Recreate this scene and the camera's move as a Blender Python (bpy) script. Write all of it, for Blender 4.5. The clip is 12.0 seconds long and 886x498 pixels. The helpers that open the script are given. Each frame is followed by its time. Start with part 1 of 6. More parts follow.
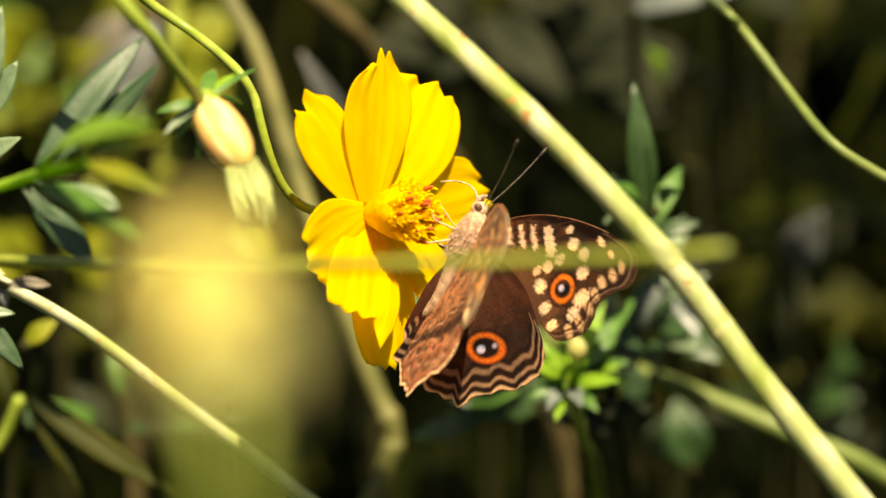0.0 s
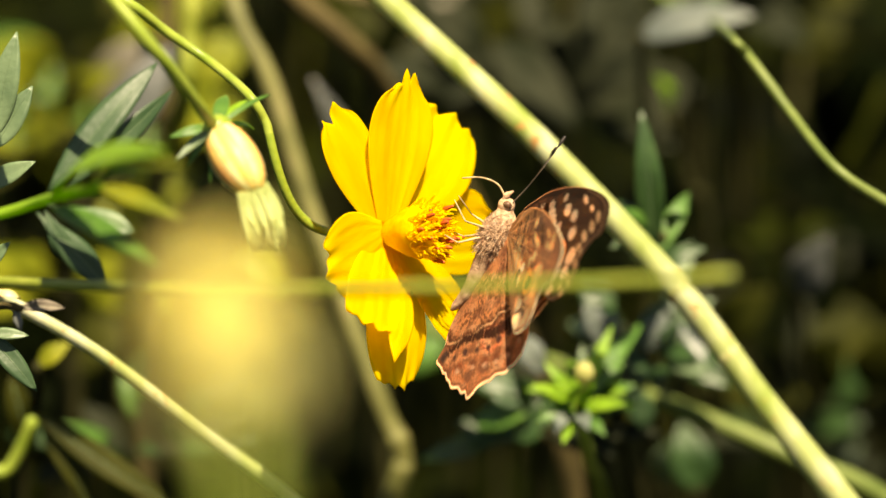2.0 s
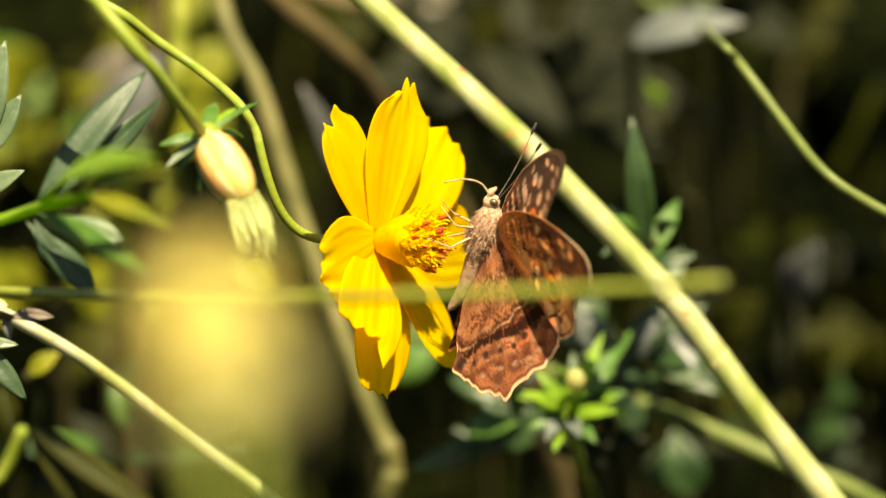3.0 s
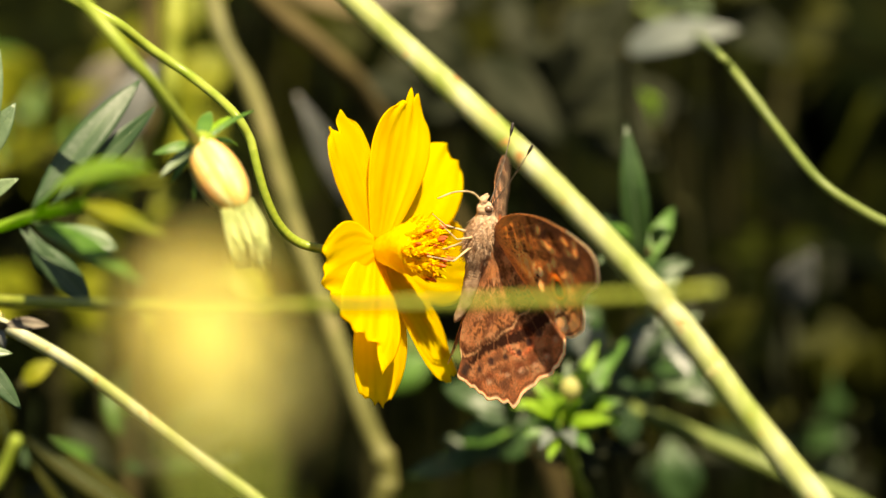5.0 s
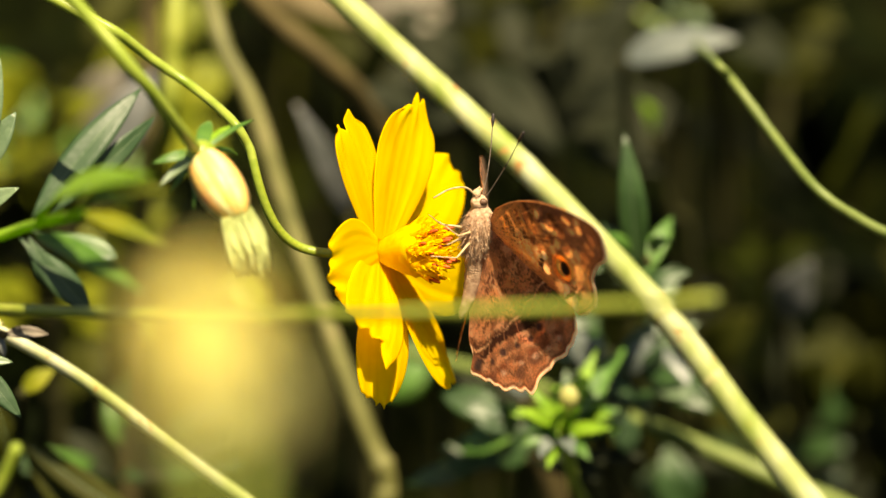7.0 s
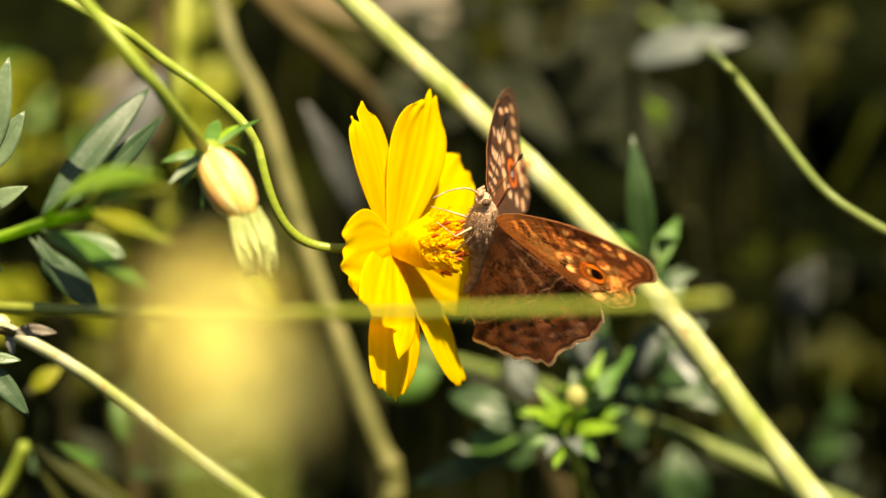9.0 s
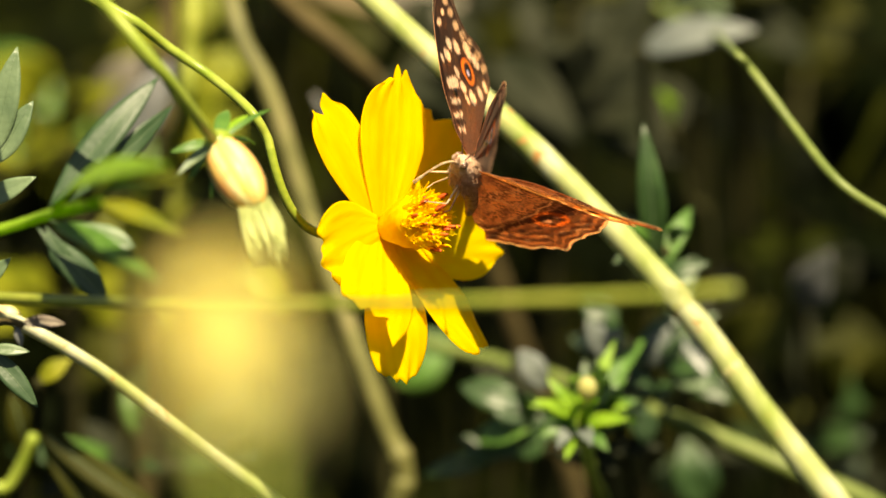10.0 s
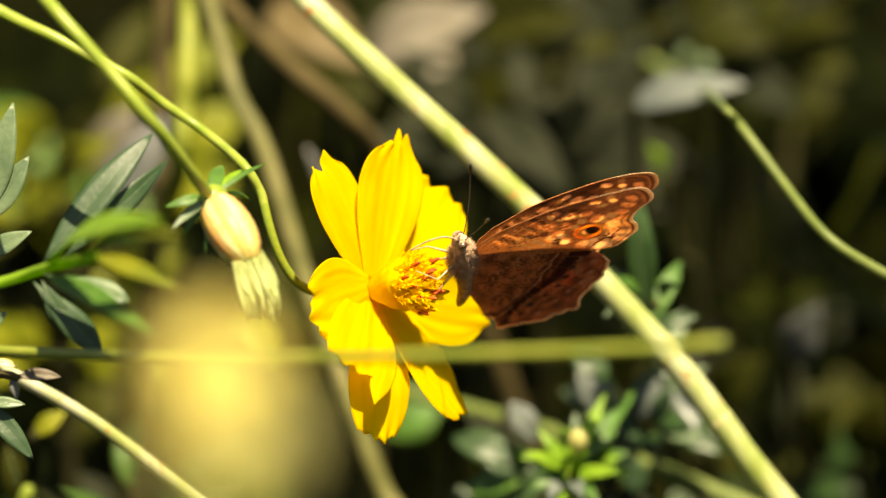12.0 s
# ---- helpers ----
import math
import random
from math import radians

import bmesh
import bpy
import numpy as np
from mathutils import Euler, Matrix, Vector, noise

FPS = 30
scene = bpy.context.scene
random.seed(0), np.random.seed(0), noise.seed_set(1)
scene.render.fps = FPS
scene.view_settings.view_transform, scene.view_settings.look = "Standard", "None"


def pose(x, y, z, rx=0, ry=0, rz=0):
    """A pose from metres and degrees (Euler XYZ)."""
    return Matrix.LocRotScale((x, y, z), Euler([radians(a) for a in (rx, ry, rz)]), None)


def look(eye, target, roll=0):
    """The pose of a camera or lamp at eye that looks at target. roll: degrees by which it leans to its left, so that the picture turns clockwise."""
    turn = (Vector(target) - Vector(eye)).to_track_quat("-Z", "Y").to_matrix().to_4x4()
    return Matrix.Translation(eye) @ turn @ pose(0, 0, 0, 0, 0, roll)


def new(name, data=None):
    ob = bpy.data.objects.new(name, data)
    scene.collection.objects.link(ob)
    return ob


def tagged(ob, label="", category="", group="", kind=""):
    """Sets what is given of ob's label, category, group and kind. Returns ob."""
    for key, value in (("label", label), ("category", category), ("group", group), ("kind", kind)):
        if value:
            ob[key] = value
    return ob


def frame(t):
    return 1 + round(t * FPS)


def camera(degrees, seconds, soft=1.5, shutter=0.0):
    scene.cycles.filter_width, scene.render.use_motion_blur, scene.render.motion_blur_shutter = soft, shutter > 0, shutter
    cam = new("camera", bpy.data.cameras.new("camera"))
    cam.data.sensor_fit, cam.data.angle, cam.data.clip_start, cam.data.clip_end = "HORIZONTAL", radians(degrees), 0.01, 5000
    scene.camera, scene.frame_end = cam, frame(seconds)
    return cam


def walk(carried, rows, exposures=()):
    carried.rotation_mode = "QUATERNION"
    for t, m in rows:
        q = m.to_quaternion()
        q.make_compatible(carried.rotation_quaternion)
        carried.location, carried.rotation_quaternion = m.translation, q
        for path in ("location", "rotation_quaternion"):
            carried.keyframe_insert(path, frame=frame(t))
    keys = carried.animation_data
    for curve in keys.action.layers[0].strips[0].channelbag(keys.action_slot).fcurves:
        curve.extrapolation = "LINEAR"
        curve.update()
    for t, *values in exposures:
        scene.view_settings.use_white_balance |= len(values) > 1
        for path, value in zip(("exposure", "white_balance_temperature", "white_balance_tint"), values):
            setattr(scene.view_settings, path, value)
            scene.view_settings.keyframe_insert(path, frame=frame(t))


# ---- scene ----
from mathutils import Quaternion

# ---- camera and its path ----
cam = camera(12.0, 12.0, soft=1.5)
cam.data.dof.use_dof = True
cam.data.dof.focus_distance = 0.537
cam.data.dof.aperture_fstop = 10.7
cam.data.dof.aperture_blades = 9


walk(cam, [
    (0.0, pose(-0.00000, -0.51711, 0.13856, 74.730, 0.096, -0.177)),
    (0.5, pose(-0.00000, -0.51519, 0.13804, 74.503, 0.067, 0.042)),
    (1.0, pose(-0.00000, -0.51446, 0.13785, 74.690, -0.075, 0.209)),
    (1.5, pose(-0.00000, -0.52110, 0.13963, 75.000, -0.079, 0.046)),
    (2.0, pose(-0.00000, -0.52280, 0.14008, 75.065, -0.072, -0.001)),
    (2.5, pose(-0.00000, -0.52160, 0.13976, 75.000, -0.000, 0.000)),
    (3.0, pose(-0.00000, -0.52174, 0.13980, 75.167, 0.092, -0.182)),
    (5.0, pose(-0.00000, -0.52140, 0.13971, 75.282, 0.083, -0.255)),
    (5.5, pose(-0.00000, -0.52320, 0.14019, 75.451, 0.052, -0.233)),
    (6.0, pose(-0.00000, -0.52439, 0.14051, 75.533, 0.049, -0.305)),
    (6.5, pose(-0.00000, -0.52412, 0.14044, 75.512, 0.011, -0.217)),
    (7.0, pose(-0.00000, -0.52276, 0.14007, 75.402, 0.082, -0.267)),
    (9.0, pose(-0.00000, -0.52382, 0.14036, 75.396, -0.040, -0.128)),
    (9.5, pose(-0.00000, -0.52228, 0.13994, 75.220, 0.105, -0.169)),
    (10.0, pose(-0.00000, -0.52116, 0.13965, 75.269, 0.027, 0.001)),
    (10.5, pose(-0.00000, -0.52315, 0.14018, 75.470, 0.068, -0.059)),
    (11.0, pose(-0.00000, -0.52535, 0.14077, 75.758, 0.097, 0.067)),
    (11.5, pose(-0.00000, -0.52682, 0.14116, 76.071, -0.042, -0.034)),
    (12.0, pose(-0.00000, -0.52631, 0.14103, 75.993, 0.026, -0.114)),
], exposures=[(0, 1.36, 8600, 11), (12, 1.36, 8600, 11)])

# ---- world and sun ----
SUN_TO = Vector((0.16, -0.40, 0.90)).normalized()      # direction towards the sun
world = bpy.data.worlds.new("sky")
scene.world = world
world.use_nodes = True
_nt = world.node_tree
_sky = _nt.nodes.new("ShaderNodeTexSky")
_sky.sky_type, _sky.sun_disc = "NISHITA", False
_sky.sun_elevation = math.asin(SUN_TO.z)
_sky.sun_rotation = math.atan2(SUN_TO.x, SUN_TO.y)
_nt.nodes["Background"].inputs["Strength"].default_value = 0.045
_nt.links.new(_sky.outputs["Color"], _nt.nodes["Background"].inputs["Color"])
sun = new("sun", bpy.data.lights.new("sun", "SUN"))
sun.data.energy, sun.data.angle, sun.data.color = 5.0, radians(0.53), (1.0, 0.93, 0.78)
sun.matrix_world = look(SUN_TO * 3, (0, 0, 0))

MM = 0.001
GROUND = -0.46
rng = random.Random(7)


# ---- materials ----
def ramp_material(name, stops, scale=300.0, detail=4.0, rough=0.5, bump=0.2, bump_scale=900.0, through_light=0.0,
                  through_tint=(1, 1, 1), spots=None, island=0.0, spec=0.4, stretch=(1, 1, 1)):
    """A surface whose colour runs over the stops with noise at two scales; through_light lets part of the light pass."""
    mat = bpy.data.materials.new(name)
    mat.use_nodes = True
    nt = mat.node_tree
    n, l = nt.nodes, nt.links
    bsdf = n["Principled BSDF"]
    bsdf.inputs["Roughness"].default_value = rough
    bsdf.inputs["Specular IOR Level"].default_value = spec
    geo = n.new("ShaderNodeTexCoord")
    mapping = n.new("ShaderNodeMapping")
    mapping.inputs["Scale"].default_value = stretch
    l.new(geo.outputs["Object"], mapping.inputs["Vector"])
    big = n.new("ShaderNodeTexNoise")
    big.inputs["Scale"].default_value, big.inputs["Detail"].default_value = scale, detail
    l.new(mapping.outputs["Vector"], big.inputs["Vector"])
    factor = big.outputs["Fac"]
    if island:
        info = n.new("ShaderNodeNewGeometry")
        mixer = n.new("ShaderNodeMix")
        mixer.inputs["Factor"].default_value = island
        l.new(factor, mixer.inputs["A"])
        l.new(info.outputs["Random Per Island"], mixer.inputs["B"])
        factor = mixer.outputs["Result"]
    ramp = n.new("ShaderNodeValToRGB")
    while len(ramp.color_ramp.elements) > 1:
        ramp.color_ramp.elements.remove(ramp.color_ramp.elements[0])
    for k, (p, c) in enumerate(stops):
        e = ramp.color_ramp.elements[0] if k == 0 else ramp.color_ramp.elements.new(p)
        e.position, e.color = p, (*c, 1)
    l.new(factor, ramp.inputs["Fac"])
    colour = ramp.outputs["Color"]
    if spots:
        where, tint, size = spots
        sp = n.new("ShaderNodeTexNoise")
        sp.inputs["Scale"].default_value, sp.inputs["Detail"].default_value = size, 3.0
        l.new(geo.outputs["Object"], sp.inputs["Vector"])
        mr = n.new("ShaderNodeMapRange")
        mr.inputs["From Min"].default_value, mr.inputs["From Max"].default_value = where, where + 0.08
        l.new(sp.outputs["Fac"], mr.inputs["Value"])
        mx = n.new("ShaderNodeMix")
        mx.data_type = "RGBA"
        l.new(mr.outputs["Result"], mx.inputs["Factor"])
        l.new(colour, mx.inputs["A"])
        mx.inputs["B"].default_value = (*tint, 1)
        colour = mx.outputs["Result"]
    l.new(colour, bsdf.inputs["Base Color"])
    fine = n.new("ShaderNodeTexNoise")
    fine.inputs["Scale"].default_value, fine.inputs["Detail"].default_value = bump_scale, 5.0
    l.new(mapping.outputs["Vector"], fine.inputs["Vector"])
    bp = n.new("ShaderNodeBump")
    bp.inputs["Strength"].default_value, bp.inputs["Distance"].default_value = bump, 0.0003
    l.new(fine.outputs["Fac"], bp.inputs["Height"])
    l.new(bp.outputs["Normal"], bsdf.inputs["Normal"])
    if through_light:
        tr = n.new("ShaderNodeBsdfTranslucent")
        tint = n.new("ShaderNodeMix")
        tint.data_type, tint.blend_type = "RGBA", "MULTIPLY"
        tint.inputs["Factor"].default_value = 1.0
        l.new(colour, tint.inputs["A"])
        tint.inputs["B"].default_value = (*through_tint, 1)
        l.new(tint.outputs["Result"], tr.inputs["Color"])
        mix = n.new("ShaderNodeMixShader")
        mix.inputs["Fac"].default_value = through_light
        l.new(bsdf.outputs["BSDF"], mix.inputs[1])
        l.new(tr.outputs["BSDF"], mix.inputs[2])
        l.new(mix.outputs["Shader"], n["Material Output"].inputs["Surface"])
    return mat


def painted_material(name, through_light, gamma, gain, rough=0.75, bump=0.35, lift=1.0):
    """A scaled wing: the pattern lies in the mesh's colour attribute, with fine scale grain over it."""
    mat = bpy.data.materials.new(name)
    mat.use_nodes = True
    nt = mat.node_tree
    n, l = nt.nodes, nt.links
    bsdf = n["Principled BSDF"]
    bsdf.inputs["Roughness"].default_value = rough
    bsdf.inputs["Specular IOR Level"].default_value = 0.06
    bsdf.inputs["Sheen Weight"].default_value, bsdf.inputs["Sheen Roughness"].default_value = 0.10, 0.45
    bsdf.inputs["Sheen Tint"].default_value = (0.95, 0.66, 0.48, 1)
    att = n.new("ShaderNodeVertexColor")
    att.layer_name = "pattern"
    co = n.new("ShaderNodeTexCoord")
    grain = n.new("ShaderNodeTexNoise")
    grain.inputs["Scale"].default_value, grain.inputs["Detail"].default_value = 3500.0, 3.0
    l.new(co.outputs["Object"], grain.inputs["Vector"])
    mr = n.new("ShaderNodeMapRange")
    mr.inputs["From Min"].default_value, mr.inputs["From Max"].default_value = 0.3, 0.7
    mr.inputs["To Min"].default_value, mr.inputs["To Max"].default_value = 0.75 * lift, 1.45 * lift
    l.new(grain.outputs["Fac"], mr.inputs["Value"])
    mx = n.new("ShaderNodeMix")
    mx.data_type, mx.blend_type = "RGBA", "MULTIPLY"
    mx.inputs["Factor"].default_value = 1.0
    l.new(att.outputs["Color"], mx.inputs["A"])
    l.new(mr.outputs["Result"], mx.inputs["B"])
    l.new(mx.outputs["Result"], bsdf.inputs["Base Color"])
    bp = n.new("ShaderNodeBump")
    bp.inputs["Strength"].default_value, bp.inputs["Distance"].default_value = bump, 0.00008
    l.new(grain.outputs["Fac"], bp.inputs["Height"])
    l.new(bp.outputs["Normal"], bsdf.inputs["Normal"])
    gm = n.new("ShaderNodeGamma")
    gm.inputs["Gamma"].default_value = gamma
    l.new(mx.outputs["Result"], gm.inputs["Color"])
    warm = n.new("ShaderNodeMix")
    warm.data_type, warm.blend_type = "RGBA", "MULTIPLY"
    warm.inputs["Factor"].default_value = 1.0
    warm.inputs["B"].default_value = gain
    l.new(gm.outputs["Color"], warm.inputs["A"])
    tr = n.new("ShaderNodeBsdfTranslucent")
    l.new(warm.outputs["Result"], tr.inputs["Color"])
    mix = n.new("ShaderNodeMixShader")
    mix.inputs["Fac"].default_value = through_light
    l.new(bsdf.outputs["BSDF"], mix.inputs[1])
    l.new(tr.outputs["BSDF"], mix.inputs[2])
    l.new(mix.outputs["Shader"], n["Material Output"].inputs["Surface"])
    return mat


M_PETAL = ramp_material("petal", [(0.3, (0.95, 0.66, 0.002)), (0.6, (0.97, 0.77, 0.003))], 260, 3, 0.55, 0.25, 1600, 0.70,
                        (1.0, 1.0, 0.4), spec=0.25, stretch=(0.35, 1, 1))
M_PETAL_PALE = ramp_material("pale petal", [(0.3, (0.80, 0.72, 0.17)), (0.7, (0.88, 0.81, 0.30))], 260, 3, 0.6, 0.2, 1600, 0.5, (1.0, 0.95, 0.8))
M_FLORET = ramp_material("floret", [(0.3, (0.95, 0.70, 0.02)), (0.65, (0.98, 0.82, 0.04))], 900, 3, 0.6, 0.2, 3000, 0.72, spec=0.1)
M_ANTHER = ramp_material("anther", [(0.3, (0.30, 0.03, 0.008)), (0.7, (0.55, 0.10, 0.01))], 1500, 3, 0.6, 0.3, 4000)
M_STIGMA = ramp_material("stigma", [(0.3, (0.75, 0.26, 0.01)), (0.7, (0.88, 0.48, 0.02))], 1500, 3, 0.6, 0.2, 4000)
M_STEM = ramp_material("stem", [(0.3, (0.20, 0.27, 0.045)), (0.5, (0.37, 0.42, 0.16)), (0.72, (0.58, 0.60, 0.40))], 160, 4, 0.52, 0.2,
                       1500, 0.12, (1, 1, 0.5), ((0.63), (0.45, 0.24, 0.08), 420), spec=0.3, stretch=(1, 1, 0.4))
M_STEM_THIN = ramp_material("thin stem", [(0.3, (0.17, 0.26, 0.022)), (0.7, (0.33, 0.40, 0.07))], 200, 4, 0.38, 0.15, 1500, 0.15,
                            (1, 1, 0.5))
M_JOINT = ramp_material("stem joint", [(0.3, (0.30, 0.34, 0.09)), (0.6, (0.46, 0.48, 0.20)), (0.85, (0.44, 0.32, 0.14))], 300, 4, 0.5, 0.3, 1800)
M_DRY = ramp_material("dry stem", [(0.3, (0.045, 0.035, 0.014)), (0.7, (0.10, 0.078, 0.03))], 160, 4, 0.7, 0.3, 1200, spec=0.1)
M_STEM_DULL = ramp_material("dull stem", [(0.3, (0.078, 0.118, 0.018)), (0.7, (0.16, 0.205, 0.052))], 200, 4, 0.5, 0.2, 1500, 0.1)
# Stalk colour darkened to carry the shade behind the stems.
M_STALK_SHADED = ramp_material("stalk with painted shade", [(0.3, (0.018, 0.020, 0.006)), (0.7, (0.045, 0.042, 0.014))], 200, 4, 0.7, 0.2, 1200, spec=0.1)
M_STEM_OLD = ramp_material("old stem", [(0.3, (0.085, 0.088, 0.022)), (0.55, (0.14, 0.138, 0.042)), (0.75, (0.21, 0.185, 0.08))], 150, 4, 0.55,
                           0.3, 1200, 0.0, (1, 1, 1), ((0.66), (0.20, 0.13, 0.065), 300))
M_STEM_OLIVE = ramp_material("olive stem", [(0.3, (0.15, 0.20, 0.02)), (0.7, (0.28, 0.31, 0.05))], 200, 4, 0.45, 0.15, 1500, 0.1, (1, 1, 0.5))
M_LEAF = ramp_material("leaf", [(0.3, (0.05, 0.13, 0.02)), (0.55, (0.08, 0.19, 0.03)), (0.75, (0.13, 0.26, 0.04))], 220, 4, 0.42, 0.3,
                       1500, 0.3, (1.2, 1.3, 0.4))
M_LEAF_BLUE = ramp_material("blue-green leaf", [(0.3, (0.026, 0.062, 0.024)), (0.7, (0.050, 0.094, 0.042))], 160, 3, 0.45, 0.2, 1500, 0.2,
                            (1, 1.2, 0.5))
M_LEAF_GREY = ramp_material("grey-green leaf", [(0.3, (0.085, 0.14, 0.07)), (0.7, (0.16, 0.23, 0.12))], 220, 4, 0.4, 0.3, 1500, 0.2,
                            (1, 1.2, 0.5))
M_LEAF_YELLOW = ramp_material("yellow-green leaf", [(0.3, (0.11, 0.145, 0.008)), (0.7, (0.25, 0.26, 0.022))], 140, 4, 0.5, 0.25, 1200, 0.35, (1.1, 1.1, 0.4), spec=0.2)
M_DRY_LEAF = ramp_material("withered leaf", [(0.3, (0.07, 0.055, 0.04)), (0.7, (0.20, 0.17, 0.13))], 400, 4, 0.7, 0.5, 1500, 0.1)
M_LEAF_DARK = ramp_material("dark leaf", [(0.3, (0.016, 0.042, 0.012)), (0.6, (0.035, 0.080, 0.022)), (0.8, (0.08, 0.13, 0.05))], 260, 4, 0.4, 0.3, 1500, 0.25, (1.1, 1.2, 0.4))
# Shade of the background is put into the dim and olive leaf colours.
M_LEAF_SHADED = ramp_material("leaf with painted shade", [(0.3, (0.009, 0.013, 0.005)), (0.7, (0.028, 0.031, 0.017))], 120, 4, 0.7, 0.3, 900, 0.15, spec=0.1)
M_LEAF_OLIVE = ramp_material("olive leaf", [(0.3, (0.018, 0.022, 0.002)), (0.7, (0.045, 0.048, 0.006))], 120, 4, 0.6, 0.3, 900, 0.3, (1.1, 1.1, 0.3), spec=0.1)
M_LEAF_BRIGHT = ramp_material("young leaf", [(0.3, (0.18, 0.36, 0.02)), (0.7, (0.34, 0.54, 0.05))], 260, 4, 0.45, 0.25, 1500, 0.5,
                              (1.1, 1.2, 0.4))
M_LEAF_PALE = ramp_material("pale leaf", [(0.3, (0.06, 0.068, 0.06)), (0.7, (0.125, 0.13, 0.125))], 200, 4, 0.35, 0.25, 1200, 0.1)
M_LEAF_SILVER = ramp_material("silvery leaf", [(0.3, (0.085, 0.105, 0.095)), (0.7, (0.165, 0.190, 0.170))], 200, 3, 0.4, 0.2, 1200, 0.1)
M_LEAF_TAN = ramp_material("tan dry leaf", [(0.3, (0.085, 0.060, 0.022)), (0.7, (0.16, 0.125, 0.06))], 120, 4, 0.6, 0.3, 1200, 0.15, spec=0.15)
M_LEAF_BLEACHED = ramp_material("bleached dry leaf", [(0.3, (0.13, 0.115, 0.08)), (0.7, (0.25, 0.23, 0.18))], 120, 4, 0.6, 0.3, 1200, 0.15, spec=0.15)
M_BUD = ramp_material("bud", [(0.30, (0.42, 0.46, 0.08)), (0.5, (0.72, 0.50, 0.16)), (0.66, (0.74, 0.34, 0.15)), (0.8, (0.62, 0.20, 0.09))],
                      240, 3, 0.42, 0.2, 1500, 0.2, (1, 0.9, 0.6))
M_BUD_PALE = ramp_material("pale bud scale", [(0.3, (0.62, 0.58, 0.14)), (0.55, (0.84, 0.74, 0.34)), (0.72, (0.86, 0.48, 0.26))], 260, 3, 0.4, 0.2, 1500, 0.2)
M_BUD_PINK = ramp_material("pink bud scale", [(0.3, (0.88, 0.64, 0.16)), (0.5, (0.90, 0.52, 0.15)), (0.7, (0.85, 0.36, 0.14))], 260, 3, 0.4, 0.2, 1500, 0.2)
M_SEPAL_PALE = ramp_material("pale sepal", [(0.3, (0.42, 0.42, 0.12)), (0.7, (0.58, 0.55, 0.24))], 300, 3, 0.6, 0.2, 1600, 0.4)
M_FUZZ = ramp_material("bud tuft", [(0.3, (0.32, 0.40, 0.12)), (0.7, (0.50, 0.54, 0.22))], 500, 3, 0.6, 0.2, 2500, 0.35)
# Almost black: the shade under the plants is put into the soil's colour.
M_SOIL_SHADED = ramp_material("soil", [(0.3, (0.003, 0.003, 0.001)), (0.55, (0.005, 0.005, 0.002)), (0.75, (0.014, 0.012, 0.004))], 14, 8, 0.95, 0.9,
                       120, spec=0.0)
# Deep shade of the bed is painted into most stops; few leaves stay bright.
M_FOLIAGE_SHADED = ramp_material("foliage", [(0.25, (0.002, 0.003, 0.001)), (0.60, (0.004, 0.007, 0.001)), (0.76, (0.018, 0.024, 0.002)),
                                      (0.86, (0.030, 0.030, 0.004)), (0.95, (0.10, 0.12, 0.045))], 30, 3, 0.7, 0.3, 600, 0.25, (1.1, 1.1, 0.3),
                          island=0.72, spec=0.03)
M_WING_UPPER = painted_material("upper wing scales", 0.50, 0.45, (1.4, 1.08, 0.8, 1), lift=1.1)
M_WING_UNDER = painted_material("under wing scales", 0.55, 0.8, (1.8, 1.5, 1.22, 1), lift=1.5)
M_BODY = ramp_material("body fur", [(0.3, (0.42, 0.24, 0.14)), (0.55, (0.64, 0.42, 0.27)), (0.75, (0.80, 0.60, 0.44))], 1400, 5, 0.9, 1.0,
                       5000, spec=0.1)
M_ABDOMEN = ramp_material("abdomen fur", [(0.3, (0.24, 0.14, 0.085)), (0.7, (0.50, 0.34, 0.22))], 1400, 5, 0.9, 1.0, 5000, spec=0.1)
M_LEG = ramp_material("leg", [(0.3, (0.30, 0.20, 0.10)), (0.7, (0.56, 0.42, 0.24))], 1500, 3, 0.6, 0.2, 4000)
M_ANTENNA = ramp_material("antenna", [(0.3, (0.035, 0.025, 0.02)), (0.7, (0.16, 0.12, 0.09))], 2500, 3, 0.6, 0.2, 5000)
M_CLUB = ramp_material("antenna club", [(0.3, (0.012, 0.01, 0.01)), (0.7, (0.03, 0.02, 0.016))], 2500, 3, 0.5, 0.2, 5000)
M_EYE = ramp_material("compound eye", [(0.3, (0.07, 0.035, 0.02)), (0.7, (0.16, 0.09, 0.055))], 3000, 3, 0.2, 0.2, 6000)


# ---- mesh helpers ----
def mesh_part(name, verts, faces, material, parent=None, label="", smooth=True):
    me = bpy.data.meshes.new(name)
    me.from_pydata([tuple(v) for v in verts], [], faces)
    if smooth:
        me.polygons.foreach_set("use_smooth", [True] * len(me.polygons))
    me.materials.append(material)
    me.update()
    ob = new(name, me)
    if parent is not None:
        ob.parent = parent
    if label:
        ob["label"] = label
    return ob


def smooth_line(pts, per=6):
    """A Catmull-Rom line through the points."""
    p = [Vector(q) for q in pts]
    p = [p[0] * 2 - p[1]] + p + [p[-1] * 2 - p[-2]]
    out = []
    for i in range(1, len(p) - 2):
        a, b, c, d = p[i - 1:i + 3]
        for k in range(per):
            t = k / per
            out.append(0.5 * ((2 * b) + (c - a) * t + (2 * a - 5 * b + 4 * c - d) * t * t + (3 * b - a - 3 * c + d) * t ** 3))
    out.append(p[-2])
    return out


